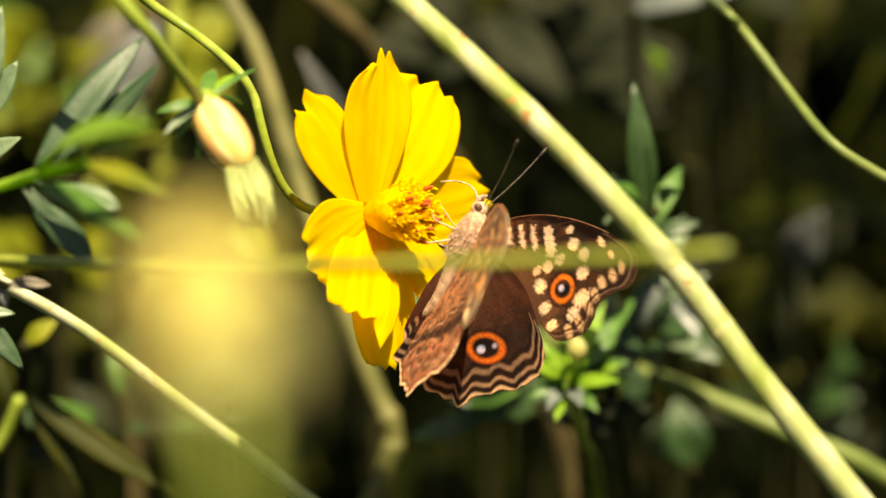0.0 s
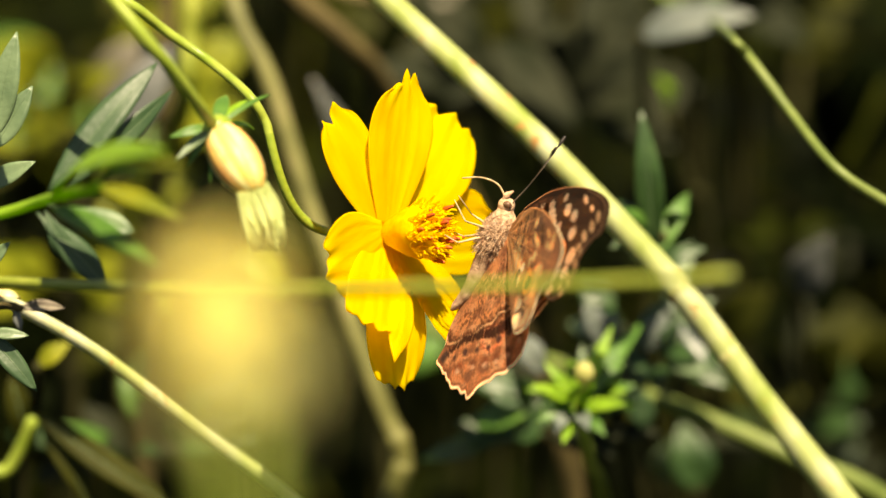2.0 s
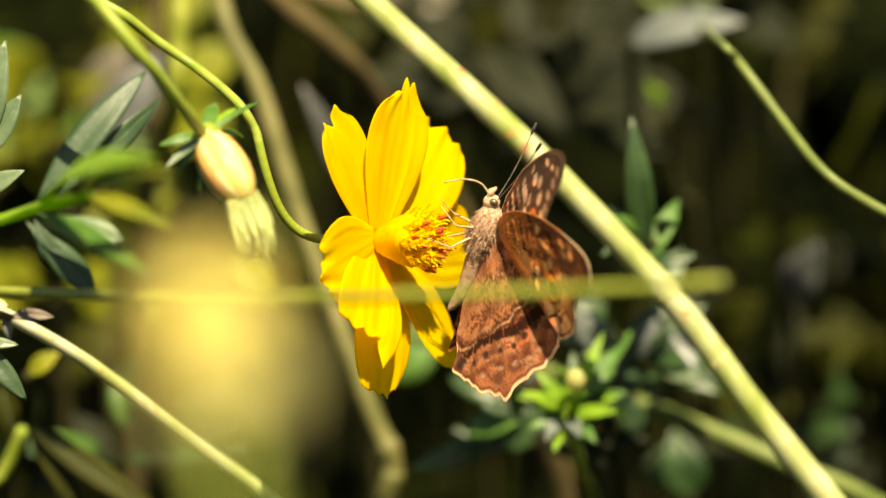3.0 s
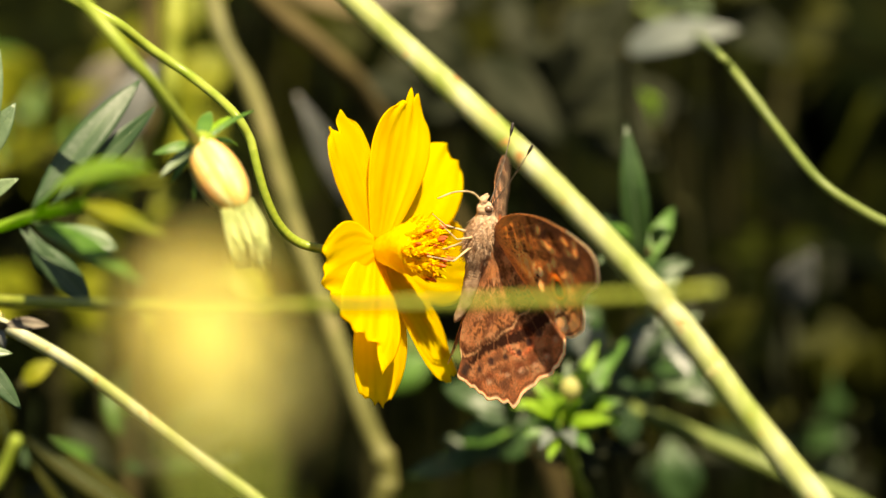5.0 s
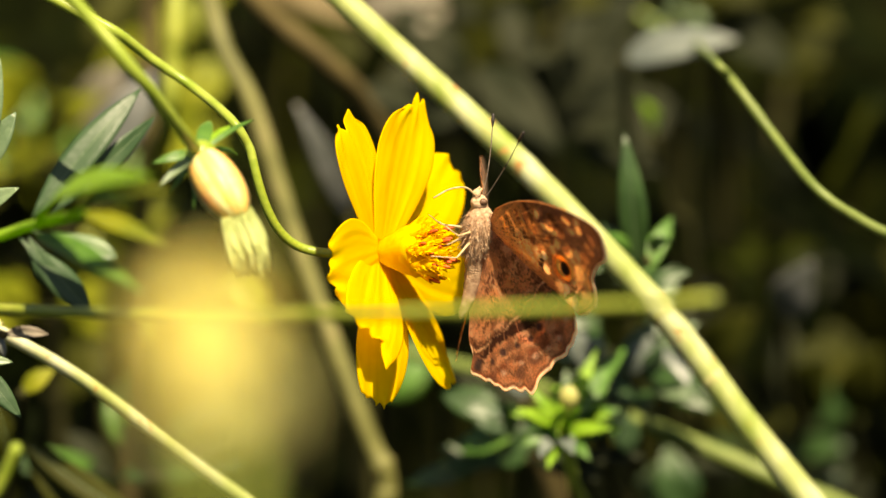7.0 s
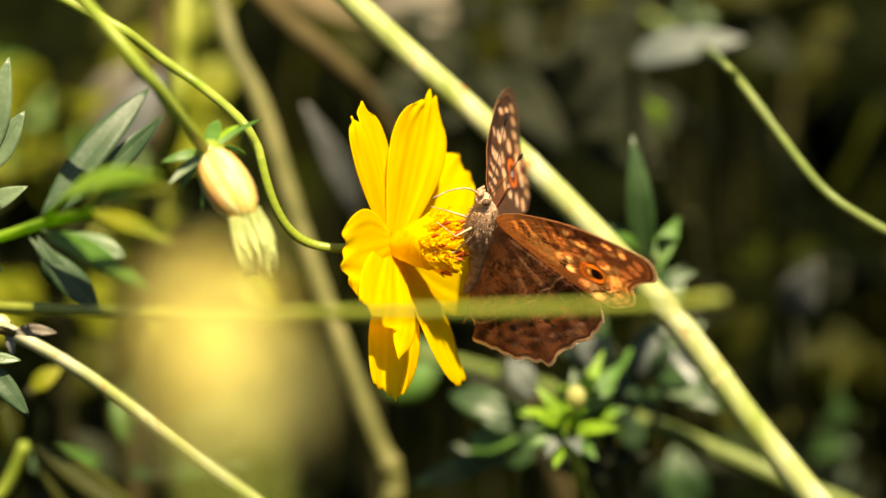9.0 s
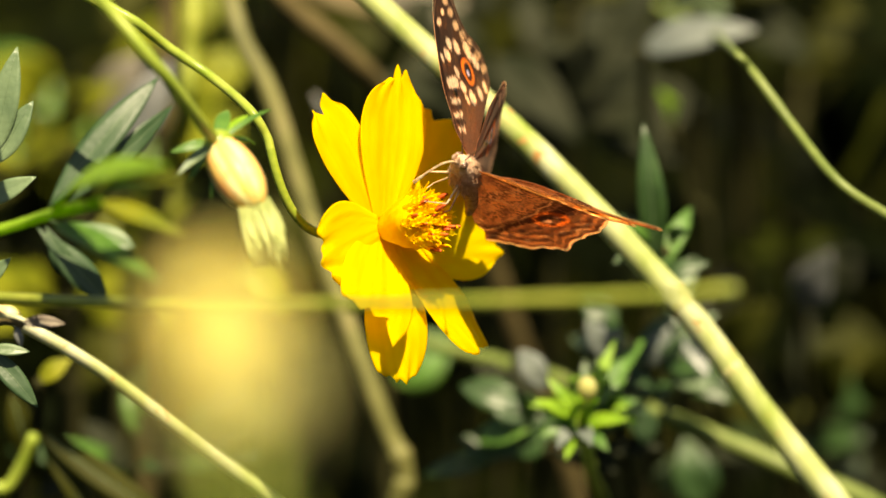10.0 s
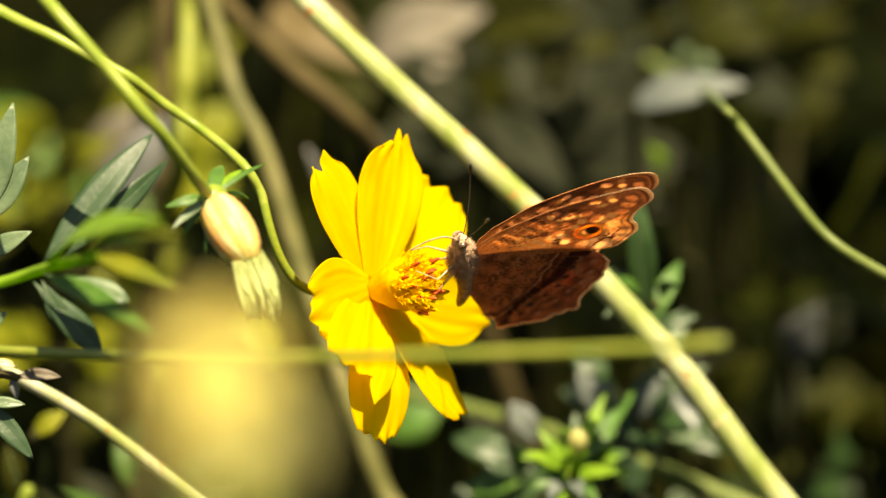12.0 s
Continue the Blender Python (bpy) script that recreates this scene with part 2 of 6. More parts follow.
def tube_data(pts, radii, sides=10, wobble=0.0, nodes=(), seed=1):
    """Vertices and faces of a closed tube; radii are spread along the line, nodes are (share, swelling)."""
    rnd = random.Random(seed)
    n = len(pts)
    verts, faces = [], []
    up = Vector((0.31, 0.2, 0.93)).normalized()
    for i, p in enumerate(pts):
        t = (pts[min(i + 1, n - 1)] - pts[max(i - 1, 0)]).normalized()
        u = up - t * up.dot(t)
        if u.length < 1e-4:
            u = t.orthogonal()
        u.normalize()
        up = u
        w = t.cross(u)
        f = i / (n - 1) * (len(radii) - 1)
        k = min(int(f), len(radii) - 2) if len(radii) > 1 else 0
        r = radii[0] if len(radii) == 1 else radii[k] + (radii[k + 1] - radii[k]) * (f - k)
        for share, swell in nodes:
            r *= 1 + swell * math.exp(-((i / (n - 1) - share) / 0.018) ** 2)
        for s in range(sides):
            a = 2 * math.pi * s / sides
            rr = r * (1 + wobble * (rnd.random() - 0.5) + 0.03 * math.cos(5 * a))
            verts.append(p + (u * math.cos(a) + w * math.sin(a)) * rr)
    for i in range(n - 1):
        for s in range(sides):
            a, b = i * sides + s, i * sides + (s + 1) % sides
            faces.append((a, b, b + sides, a + sides))
    for end, rim in ((0, 0), (n - 1, (n - 1) * sides)):
        t = (pts[1] - pts[0]).normalized() * -1 if end == 0 else (pts[-1] - pts[-2]).normalized()
        f = radii[0] if end == 0 else radii[-1]
        verts.append(pts[end] + t * f * 0.6)
        c = len(verts) - 1
        for s in range(sides):
            tri = (rim + s, rim + (s + 1) % sides, c)
            faces.append(tri if end else tri[::-1])
    return verts, faces


def tube(name, pts, radii, material, parent=None, label="", sides=10, per=6, wobble=0.03, nodes=(), seed=1):
    v, f = tube_data(smooth_line(pts, per) if per > 1 else [Vector(p) for p in pts], radii, sides, wobble, nodes, seed)
    return mesh_part(name, v, f, material, parent, label)


def blade_data(base, tip, width, facing=(0, -0.8, 0.6), bow=0.1, fold=0.18, fat=0.45, rows=12, seed=0, lobes=0, thick=0.00018):
    """A leaf blade from base to tip: lance-shaped, folded at the midrib, bowed along facing, with a thickness."""
    rnd = random.Random(seed)
    b, t = Vector(base), Vector(tip)
    d = (t - b)
    length = d.length
    d.normalize()
    n = Vector(facing)
    n = (n - d * n.dot(d)).normalized()
    s = d.cross(n)
    cols = (-1, -0.6, -0.2, 0, 0.2, 0.6, 1)
    verts, faces = [], []
    wave = rnd.uniform(0, 6)
    for i in range(rows + 1):
        f = i / rows
        w = width / 2 * (math.sin(math.pi * min(1, f ** (math.log(0.5) / math.log(fat)))) ** 0.85) if 0 < f < 1 else width * 0.02
        if lobes:
            w *= 1 + 0.16 * math.sin(f * lobes * 2 * math.pi + wave)
        arch = math.sin(math.pi * f) * bow * length
        for c in cols:
            off = n * (arch + fold * w * abs(c) + 0.05 * w * math.sin(9 * f + wave + 2 * c)) + s * (w * c)
            verts.append(b + d * (f * length) + off)
    k = len(cols)
    for i in range(rows):
        for j in range(k - 1):
            a = i * k + j
            faces.append((a, a + 1, a + 1 + k, a + k))
    m = len(verts)
    verts += [v - n * thick for v in verts]
    faces += [tuple(m + q for q in reversed(f)) for f in faces]
    rim = [j for j in range(k)] + [i * k + k - 1 for i in range(1, rows + 1)] + [rows * k + j for j in range(k - 2, -1, -1)] + \
          [i * k for i in range(rows - 1, 0, -1)]
    for a, c in zip(rim, rim[1:] + rim[:1]):
        faces.append((a, m + a, m + c, c))
    return verts, faces


def blade(name, base, tip, width, material, parent=None, label="", **kw):
    v, f = blade_data(base, tip, width, **kw)
    return mesh_part(name, v, f, material, parent, label)


def ball_data(centre, radii, axis=(0, 0, 1), rings=10, sides=14, power=1.0):
    """A spheroid, long along axis."""
    ax = Vector(axis).normalized()
    u = ax.orthogonal().normalized()
    w = ax.cross(u)
    c = Vector(centre)
    verts, faces = [c - ax * radii[2]], []
    for i in range(1, rings):
        th = math.pi * i / rings
        for s in range(sides):
            a = 2 * math.pi * s / sides
            r = math.sin(th) ** power
            verts.append(c - ax * radii[2] * math.cos(th) + u * radii[0] * r * math.cos(a) + w * radii[1] * r * math.sin(a))
    verts.append(c + ax * radii[2])
    last = len(verts) - 1
    for s in range(sides):
        faces.append((0, 1 + (s + 1) % sides, 1 + s))
        faces.append((last, last - sides + s, last - sides + (s + 1) % sides))
    for i in range(rings - 2):
        for s in range(sides):
            a, b = 1 + i * sides + s, 1 + i * sides + (s + 1) % sides
            faces.append((a, b, b + sides, a + sides))
    return verts, faces


def ball(name, centre, radii, material, parent=None, label="", **kw):
    v, f = ball_data(centre, radii, **kw)
    return mesh_part(name, v, f, material, parent, label)


def join(chunks):
    verts, faces = [], []
    for v, f in chunks:
        o = len(verts)
        verts += v
        faces += [tuple(o + q for q in face) for face in f]
    return verts, faces


def down(p, lean=(0.0, 0.0)):
    """Points that lead a stem from p down into the ground."""
    p = Vector(p)
    g = Vector((p.x + lean[0] * 2, p.y + lean[1] * 2, GROUND - 0.01))
    return [p, p.lerp(g, 0.3), p.lerp(g, 0.65), g]


# ---- ground ----
def build_ground():
    n, size = 60, 60.0
    verts, faces = [], []
    for i in range(n + 1):
        for j in range(n + 1):
            x = (i / n * 2 - 1)
            y = (j / n * 2 - 1)
            x, y = size * x * abs(x) ** 1.6, size * y * abs(y) ** 1.6
            near = math.exp(-(x * x + y * y) / 9)
            verts.append((x, y, GROUND + near * 0.02 * noise.noise(Vector((x * 4, y * 4, 0)))))
    for i in range(n):
        for j in range(n):
            a = i * (n + 1) + j
            faces.append((a, a + n + 1, a + n + 2, a + 1))
    tagged(mesh_part("ground", verts, faces, M_SOIL_SHADED), "garden soil with leaf litter, shade put into its dark colour", "ground", kind="structure")


build_ground()


# ---- the plant that carries the flower ----
def plant(name, label, category="plant"):
    return tagged(new(name), label, category)


def build_left_plant():
    root = plant("cosmos_plant", "flowering cosmos plant with slender arching green stems", "flower plant")
    fork = (-0.07698, 0.02437, 0.05232)
    tube("stalk", [*down(fork, (-0.05, 0.03))[::-1][:3], fork], [0.0035, 0.003, 0.0024, 0.002], M_STEM, root, per=8, nodes=((0.5, 0.3),))
    # the stem of the hanging bud
    tube("bud_stem", [fork, (-0.05921, -0.00262, 0.05524), (-0.04717, -0.02537, 0.04738), (-0.03864, -0.02974, 0.03865), (-0.03509, -0.03083, 0.03449), (-0.03205, -0.02886, 0.03020), (-0.02950, -0.02498, 0.02528), (-0.02769, -0.01940, 0.02111)],
         [0.0012, 0.00085, 0.0008, 0.00078, 0.0008], M_STEM_THIN, root, per=8)
    tube("flower_stem", [fork, (-0.07134, 0.02425, 0.04414), (-0.05686, 0.01826, 0.03724), (-0.05007, 0.01548, 0.03458), (-0.04348, 0.01457, 0.03118), (-0.03982, 0.01406, 0.02927), (-0.03584, 0.01616, 0.02554), (-0.03018, 0.01515, 0.02177), (-0.02490, 0.00528, 0.01972), (-0.02273, 0.00442, 0.01650), (-0.02215, 0.00393, 0.01468)],
         [0.0012, 0.0008, 0.0007, 0.00062, 0.0006], M_STEM_THIN, root, per=8)
    # the bud, closed, with thin green sepals behind it and a pale tuft at its tip
    bud = ball("bud", (-0.02523, -0.02219, 0.01785), (0.00262, 0.00262, 0.0050), M_BUD, root, "plump yellow bud flushed with pink",
               axis=Vector((-0.02248, -0.02533, 0.01421)) - Vector((-0.02798, -0.01906, 0.02150)), power=0.85)
    axis = (Vector((-0.02248, -0.02533, 0.01421)) - Vector((-0.02798, -0.01906, 0.02150))).normalized()
    side = axis.orthogonal().normalized()
    mid = Vector((-0.02523, -0.02219, 0.01785))
    for k in range(12):
        turn = Matrix.Rotation(radians(30 * k + 10), 3, axis)
        out, wide = turn @ side, axis.cross(turn @ side)
        verts, faces = [], []
        for i in range(11):
            f = i / 10
            th = 0.12 + 2.75 * f
            for j in range(5):
                c = (j / 4 * 2 - 1) * radians(24 if k % 2 == 0 else 13) * (math.sin(math.pi * (0.2 + 0.70 * f)) ** 0.5)
                rr = math.sin(th) ** 0.85 * (1.05 + 0.05 * math.cos(c * 3.6) + 0.008 * (k % 2))
                verts.append(mid - axis * 0.0053 * math.cos(th) + (out * math.cos(c) + wide * math.sin(c)) * 0.00270 * rr)
        for i in range(10):
            for j in range(4):
                q = i * 5 + j
                faces.append((q, q + 1, q + 6, q + 5))
        mesh_part("bud_scale", verts, faces, (M_BUD_PINK, M_BUD_PALE, M_BUD, M_BUD_PALE)[k % 4], bud)
    ball("calyx", (-0.02754, -0.01957, 0.02091), (0.0021, 0.0021, 0.0019), M_STEM_THIN, bud, "green calyx", axis=Vector((-0.02248, -0.02533, 0.01421)) - Vector((-0.02798, -0.01906, 0.02150)))
    for k, (u, w, mat) in enumerate((((-0.02674, -0.01226, 0.02365), 0.0019, M_LEAF), ((-0.02127, -0.01222, 0.02378), 0.0007, M_LEAF), ((-0.02408, -0.01241, 0.02310), 0.0009, M_LEAF_BRIGHT), ((-0.02333, -0.01145, 0.01914), 0.0008, M_LEAF_BRIGHT),
                                    ((-0.03230, -0.02571, 0.01858), 0.0012, M_LEAF_GREY), ((-0.03142, -0.02029, 0.01625), 0.0009, M_LEAF), ((-0.02833, -0.02268, 0.01486), 0.0008, M_LEAF), ((-0.03337, -0.02120, 0.02038), 0.0014, M_LEAF))):
        blade("sepal", (-0.02769, -0.01940, 0.02111), u, w, mat, bud, seed=k, bow=0.10)
    chunks = []
    for k in range(120):
        a = rng.uniform(-1, 1)
        b = rng.uniform(-1, 1)
        s = Vector((-0.02308, -0.02465, 0.01500)) + Vector((a * 0.0019, b * 0.0018, a * 0.0004))
        e = Vector((-0.02106, -0.02803, 0.00979)) + Vector((a * 0.0021, b * 0.0021, rng.uniform(-0.0020, 0.0020)))
        chunks.append(blade_data(s, e, rng.uniform(0.00035, 0.0007), seed=k, bow=rng.uniform(-0.1, 0.12), rows=6, fat=0.6, facing=(rng.uniform(-0.8, 0.8), -0.8, 0.5)))
    v, f = join(chunks)
    mesh_part("tuft", v, f, M_FUZZ, bud, "pale green tuft of old petals")
    return root


LEFT = build_left_plant()


def leaf_spray(name, label, stem, leaflets, stem_radius, stem_material, foot=None):
    """A compound leaf: a stem down to the ground or to a neighbour, and leaflets given as base, tip, width, material."""
    root = plant(name, label, "leaf")
    tube("leaf_stem", stem, [stem_radius * 1.3, stem_radius], stem_material, root, per=6, sides=8)
    for k, (b, t, w, mat, *more) in enumerate(leaflets):
        kw = more[0] if more else {}
        leaf = blade("leaflet", b, t, w, mat, root, seed=k + 3, **kw)
        rows, _ = blade_data(b, t, w, seed=k + 3, **kw)
        v, f = tube_data([rows[i * 7 + 3] for i in range(1, 12)], [w * 0.022, w * 0.008], 6)
        mesh_part("midrib", v, f, M_LEAF_GREY, leaf, "pale midrib")
    return root


leaf_spray("compound_leaf", "lobed grey-green cosmos leaf on a pale green stem",
           [*down((-0.08393, -0.02147, -0.00284), (-0.02, -0.02))[::-1], (-0.06294, -0.02206, 0.00817), (-0.05222, -0.02422, 0.01194), (-0.04708, -0.03066, 0.01506), (-0.03966, -0.04975, 0.02125)],
           [((-0.04826, -0.02172, 0.01365), (-0.03526, -0.01292, 0.02786), 0.0040, M_LEAF_BLUE, dict(fold=0.10, bow=0.04, fat=0.5)),
            ((-0.04583, -0.02161, 0.01412), (-0.03357, -0.01184, 0.02409), 0.0028, M_LEAF_BLUE, dict(fold=0.12, bow=0.04, fat=0.55, facing=(0.35, -0.9, 0.1))),
            ((-0.04715, -0.03068, 0.01499), (-0.03023, -0.07397, 0.03153), 0.0038, M_LEAF_BRIGHT, dict(bow=0.05, fat=0.5)),
            ((-0.04222, -0.04301, 0.01929), (-0.02801, -0.07829, 0.03087), 0.0028, M_LEAF_YELLOW, dict(bow=0.05)),
            ((-0.03966, -0.04975, 0.02125), (-0.02949, -0.05652, 0.01920), 0.0022, M_LEAF_YELLOW, dict(bow=0.06)),
            ((-0.04779, -0.02697, 0.01334), (-0.03722, -0.02976, 0.01072), 0.0030, M_LEAF_GREY, dict(fold=0.14, fat=0.70, bow=0.05)),
            ((-0.04701, -0.03094, 0.01401), (-0.03241, -0.05784, 0.01407), 0.0028, M_LEAF, dict(fold=0.14, bow=0.05)),
            ((-0.04946, -0.02428, 0.01173), (-0.04092, -0.02564, 0.00264), 0.0036, M_LEAF_BLUE, dict(fold=0.10, fat=0.6, bow=0.04)),
            ((-0.04842, -0.02424, 0.01193), (-0.04541, -0.02493, 0.00532), 0.0026, M_LEAF_BLUE, dict(fold=0.14, fat=0.6))],
           0.00062, M_LEAF_BRIGHT)
leaf_spray("compound_leaf", "grey-green cosmos leaf with pointed lobes",
           [*down((-0.08781, 0.00162, -0.00942), (-0.03, 0.0))[::-1], (-0.06736, -0.00191, 0.00059), (-0.06042, -0.00392, 0.00854), (-0.05691, -0.00402, 0.01592)],
           [((-0.05677, -0.00402, 0.01592), (-0.05378, -0.00047, 0.02914), 0.0038, M_LEAF_GREY, dict(fold=0.12, bow=0.03)), ((-0.05663, -0.00431, 0.01482), (-0.05178, -0.00225, 0.02253), 0.0034, M_LEAF_GREY, dict(fold=0.12, bow=0.03)),
            ((-0.05888, -0.00471, 0.00947), (-0.05142, -0.00472, 0.01330), 0.0028, M_LEAF_GREY, dict(bow=0.03)), ((-0.05827, -0.00633, -0.00045), (-0.05473, -0.00639, 0.00319), 0.0020, M_LEAF_GREY, dict(bow=0.03))], 0.0008, M_STEM_THIN)
leaf_spray("withered_leaf", "withered grey-brown leaf curled beside a thin stem",
           [*down((-0.08522, -0.01524, -0.01050), (-0.03, 0.0))[::-1], (-0.06561, -0.01762, -0.00393), (-0.05486, -0.01909, -0.00170), (-0.05207, -0.01918, -0.00203)],
           [((-0.05242, -0.01914, -0.00190), (-0.04693, -0.01722, -0.00244), 0.0016, M_DRY_LEAF, dict(fold=0.6, bow=0.08)), ((-0.05290, -0.01918, -0.00203), (-0.05221, -0.01990, -0.00474), 0.0011, M_LEAF_PALE),
            ((-0.05500, -0.02056, 0.00053), (-0.05201, -0.02074, -0.00014), 0.0010, M_BUD_PALE)], 0.0005, M_DRY)
leaf_spray("compound_leaf", "dark grey-green leaf hanging beside a thin stem",
           [*down((-0.08684, -0.00602, -0.01474), (-0.03, 0.0))[::-1], (-0.06758, -0.00837, -0.00806), (-0.05734, -0.01037, -0.00778)],
           [((-0.05734, -0.01037, -0.00778), (-0.05114, -0.01225, -0.01481), 0.0028, M_LEAF_BLUE, dict(fold=0.14, bow=0.04)), ((-0.05723, -0.01129, -0.00737), (-0.05211, -0.01138, -0.00771), 0.0016, M_LEAF_GREY, dict(bow=0.03))], 0.0006, M_STEM_THIN)
leaf_spray("compound_leaf", "long olive leaf blade low in the bed",
           [*down((-0.07111, 0.04632, -0.05896), (-0.03, 0.02))[::-1], (-0.06094, 0.04530, -0.04344), (-0.05746, 0.04419, -0.03600)],
           [((-0.05746, 0.04450, -0.03485), (-0.03527, 0.03500, -0.04712), 0.0038, M_LEAF_OLIVE, dict(bow=-0.08)), ((-0.05686, 0.04620, -0.03621), (-0.04858, 0.04344, -0.05037), 0.0030, M_LEAF_OLIVE),
            ((-0.06094, 0.04860, -0.03111), (-0.05824, 0.05048, -0.04342), 0.004, M_LEAF_OLIVE)], 0.0009, M_STEM_THIN)


# ---- single stems ----
def single_stem(name, label, pts, radii, material, nodes=(), sides=14, wobble=0.02, stub=None):
    root = plant(name, label, "plant stem")
    tube("stem", pts, radii, material, root, per=10, nodes=nodes, sides=sides, wobble=wobble)
    line = smooth_line(pts, 10)
    for share, swell in nodes:
        k = max(2, min(len(line) - 3, round(share * (len(line) - 1))))
        way = (line[k + 1] - line[k - 1]).normalized()
        f = share * (len(radii) - 1)
        r = radii[int(f)] + (radii[min(int(f) + 1, len(radii) - 1)] - radii[int(f)]) * (f - int(f))
        r *= 1 + swell
        v, fc = tube_data([line[k] + way * r * q for q in (-0.5, -0.25, 0.0, 0.25, 0.5)], [r * 0.90, r * 1.00, r * 1.02, r * 1.00, r * 0.90], sides, 0.06)
        mesh_part("joint", v, fc, M_JOINT if material is M_STEM else material, root, "slightly swollen brownish joint")
    return root


single_stem("thick_stem", "thick pale green stem with brownish marks, leaning across",
            [(-0.03787, 0.05994, 0.05529), (-0.02043, 0.04831, 0.03601), (-0.00684, 0.04081, 0.02414), (0.01347, 0.03391, 0.00645), (0.03196, 0.03086, -0.01296), (0.04326, 0.02908, -0.02767), (0.05541, 0.02717, -0.04286), (0.07948, 0.02532, -0.07392), (0.13664, 0.01592, -0.14927), (0.26505, -0.01642, -0.35047), (0.38689, -0.06426, -0.56928)],
            [0.00146, 0.00167, 0.00177, 0.00183, 0.0021, 0.0025, 0.0027], M_STEM, ((0.40, 0.06), (0.46, 0.05)))
single_stem("side_stem", "slender pale stem running down through the leaves",
            [(-0.09006, 0.00021, 0.00077), (-0.07150, 0.00195, -0.00045), (-0.06155, 0.00303, -0.00413), (-0.05480, 0.00725, -0.00949), (-0.04856, 0.01054, -0.01428), (-0.04221, 0.01362, -0.01985), (-0.03057, 0.01708, -0.03035), (-0.01978, 0.01998, -0.04038), (0.00125, 0.02765, -0.06316), (0.03310, 0.02590, -0.11066), (0.09664, -0.01394, -0.25617), (0.14120, -0.08934, -0.48795)],
            [0.0008, 0.00086, 0.0009, 0.00095, 0.001], M_STEM)
single_stem("old_stem", "old brownish-green stem with a swollen joint",
            [(-0.03824, 0.10160, 0.03740), (-0.03224, 0.09428, 0.01828), (-0.02962, 0.09002, 0.01061), (-0.02539, 0.08681, 0.00277), (-0.01868, 0.08037, -0.01713), (-0.01091, 0.07344, -0.03712), (-0.00801, 0.07154, -0.04438), (-0.00618, 0.07057, -0.04810), (-0.00594, 0.07075, -0.05139), (-0.00713, 0.07065, -0.05575), (-0.01919, 0.07668, -0.09673), (-0.03290, 0.05008, -0.19603), (-0.05003, -0.04083, -0.53529)],
            [0.0014, 0.0014, 0.00145, 0.0015, 0.0017, 0.0022], M_STEM_OLD, ((0.565, 0.18),))
single_stem("twig", "thin green stem curving down among dark foliage",
            [(0.04122, 0.30438, -0.02315), (0.04425, 0.20451, -0.00950), (0.03986, 0.05634, 0.01708), (0.04202, 0.03979, 0.01714), (0.04707, 0.03402, 0.01106), (0.05244, 0.02429, 0.00566), (0.05907, 0.02310, 0.00122), (0.07077, 0.02340, -0.00541), (0.09292, 0.02386, -0.02688), (0.12565, 0.00928, -0.11993), (0.15155, -0.08188, -0.49878)],
            [0.0006, 0.0006, 0.00065, 0.0008, 0.0012], M_STEM_DULL, ((0.36, 0.15),))
single_stem("low_stem", "blurred green stem lying low behind the flower",
            [(-0.00717, 0.09020, -0.03467), (0.00642, 0.08422, -0.03649), (0.01810, 0.07827, -0.03824), (0.03001, 0.07211, -0.04075), (0.04253, 0.06571, -0.04414), (0.05224, 0.06257, -0.04772), (0.06726, 0.06277, -0.05514), (0.11034, 0.06568, -0.08522), (0.18041, 0.04959, -0.18622), (0.24862, -0.04309, -0.53212)],
            [0.0010, 0.0012, 0.0014, 0.0018], M_STEM_DULL, ((0.36, 0.04), (0.5, 0.03)))
single_stem("front_twig", "thin green stem crossing close before the butterfly",
            [*down((-0.08555, -0.01111, -0.00283), (-0.03, 0.0))[::-1], (-0.06586, -0.01442, 0.00029), (-0.05423, -0.02410, 0.00280), (-0.04495, -0.03481, 0.00533), (-0.03147, -0.05417, 0.01034), (-0.01140, -0.07634, 0.01648), (0.00703, -0.08588, 0.01950), (0.02183, -0.09249, 0.02188), (0.03058, -0.09523, 0.02325)],
            [0.0009, 0.0008, 0.0007, 0.00062, 0.00060], M_STEM_OLIVE, ((0.42, 0.1), (0.985, 0.15)))


# ---- near yellow flower, far out of focus ----
def near_flower():
    root = plant("cosmos_flower_bud", "half-open pale yellow cosmos flower close to the lens", "flower")
    c = Vector((-0.01386, -0.27114, 0.06823))
    right, upward, near = Vector((0.99999, -0.00407, -0.00091)), Vector((0.00190, 0.25120, 0.96793)), Vector((-0.00371, -0.96793, 0.25121))
    tube("stem", [*down((-0.01169, -0.27669, 0.04688), (0.01, -0.03))[::-1], (-0.01272, -0.27360, 0.05878), c], [0.0009, 0.0007], M_STEM_THIN, root)
    ball("calyx", c, (0.0022, 0.0022, 0.0026), M_PETAL_PALE, root)
    for k in range(14):
        a = radians(25.7 * k + 8)
        far = 1.0 if k % 2 else 0.72
        tip = c + right * 0.0039 * far * math.cos(a) + upward * 0.0052 * far * math.sin(a) + near * 0.0015 * (k % 3 - 1)
        blade("petal", c, tip, 0.0033, M_PETAL_PALE, root, seed=k, fat=0.62, bow=0.05, facing=(0, -0.7, 0.7))
    for k in range(7):
        a = radians(-112 + 13 * k)
        tip = c + right * 0.0068 * math.cos(a) + upward * 0.0074 * math.sin(a) - near * 0.001 * (k % 2)
        blade("sepal", c, tip, 0.0034, M_SEPAL_PALE, root, seed=k + 30, facing=(0, -0.7, 0.7))


near_flower()


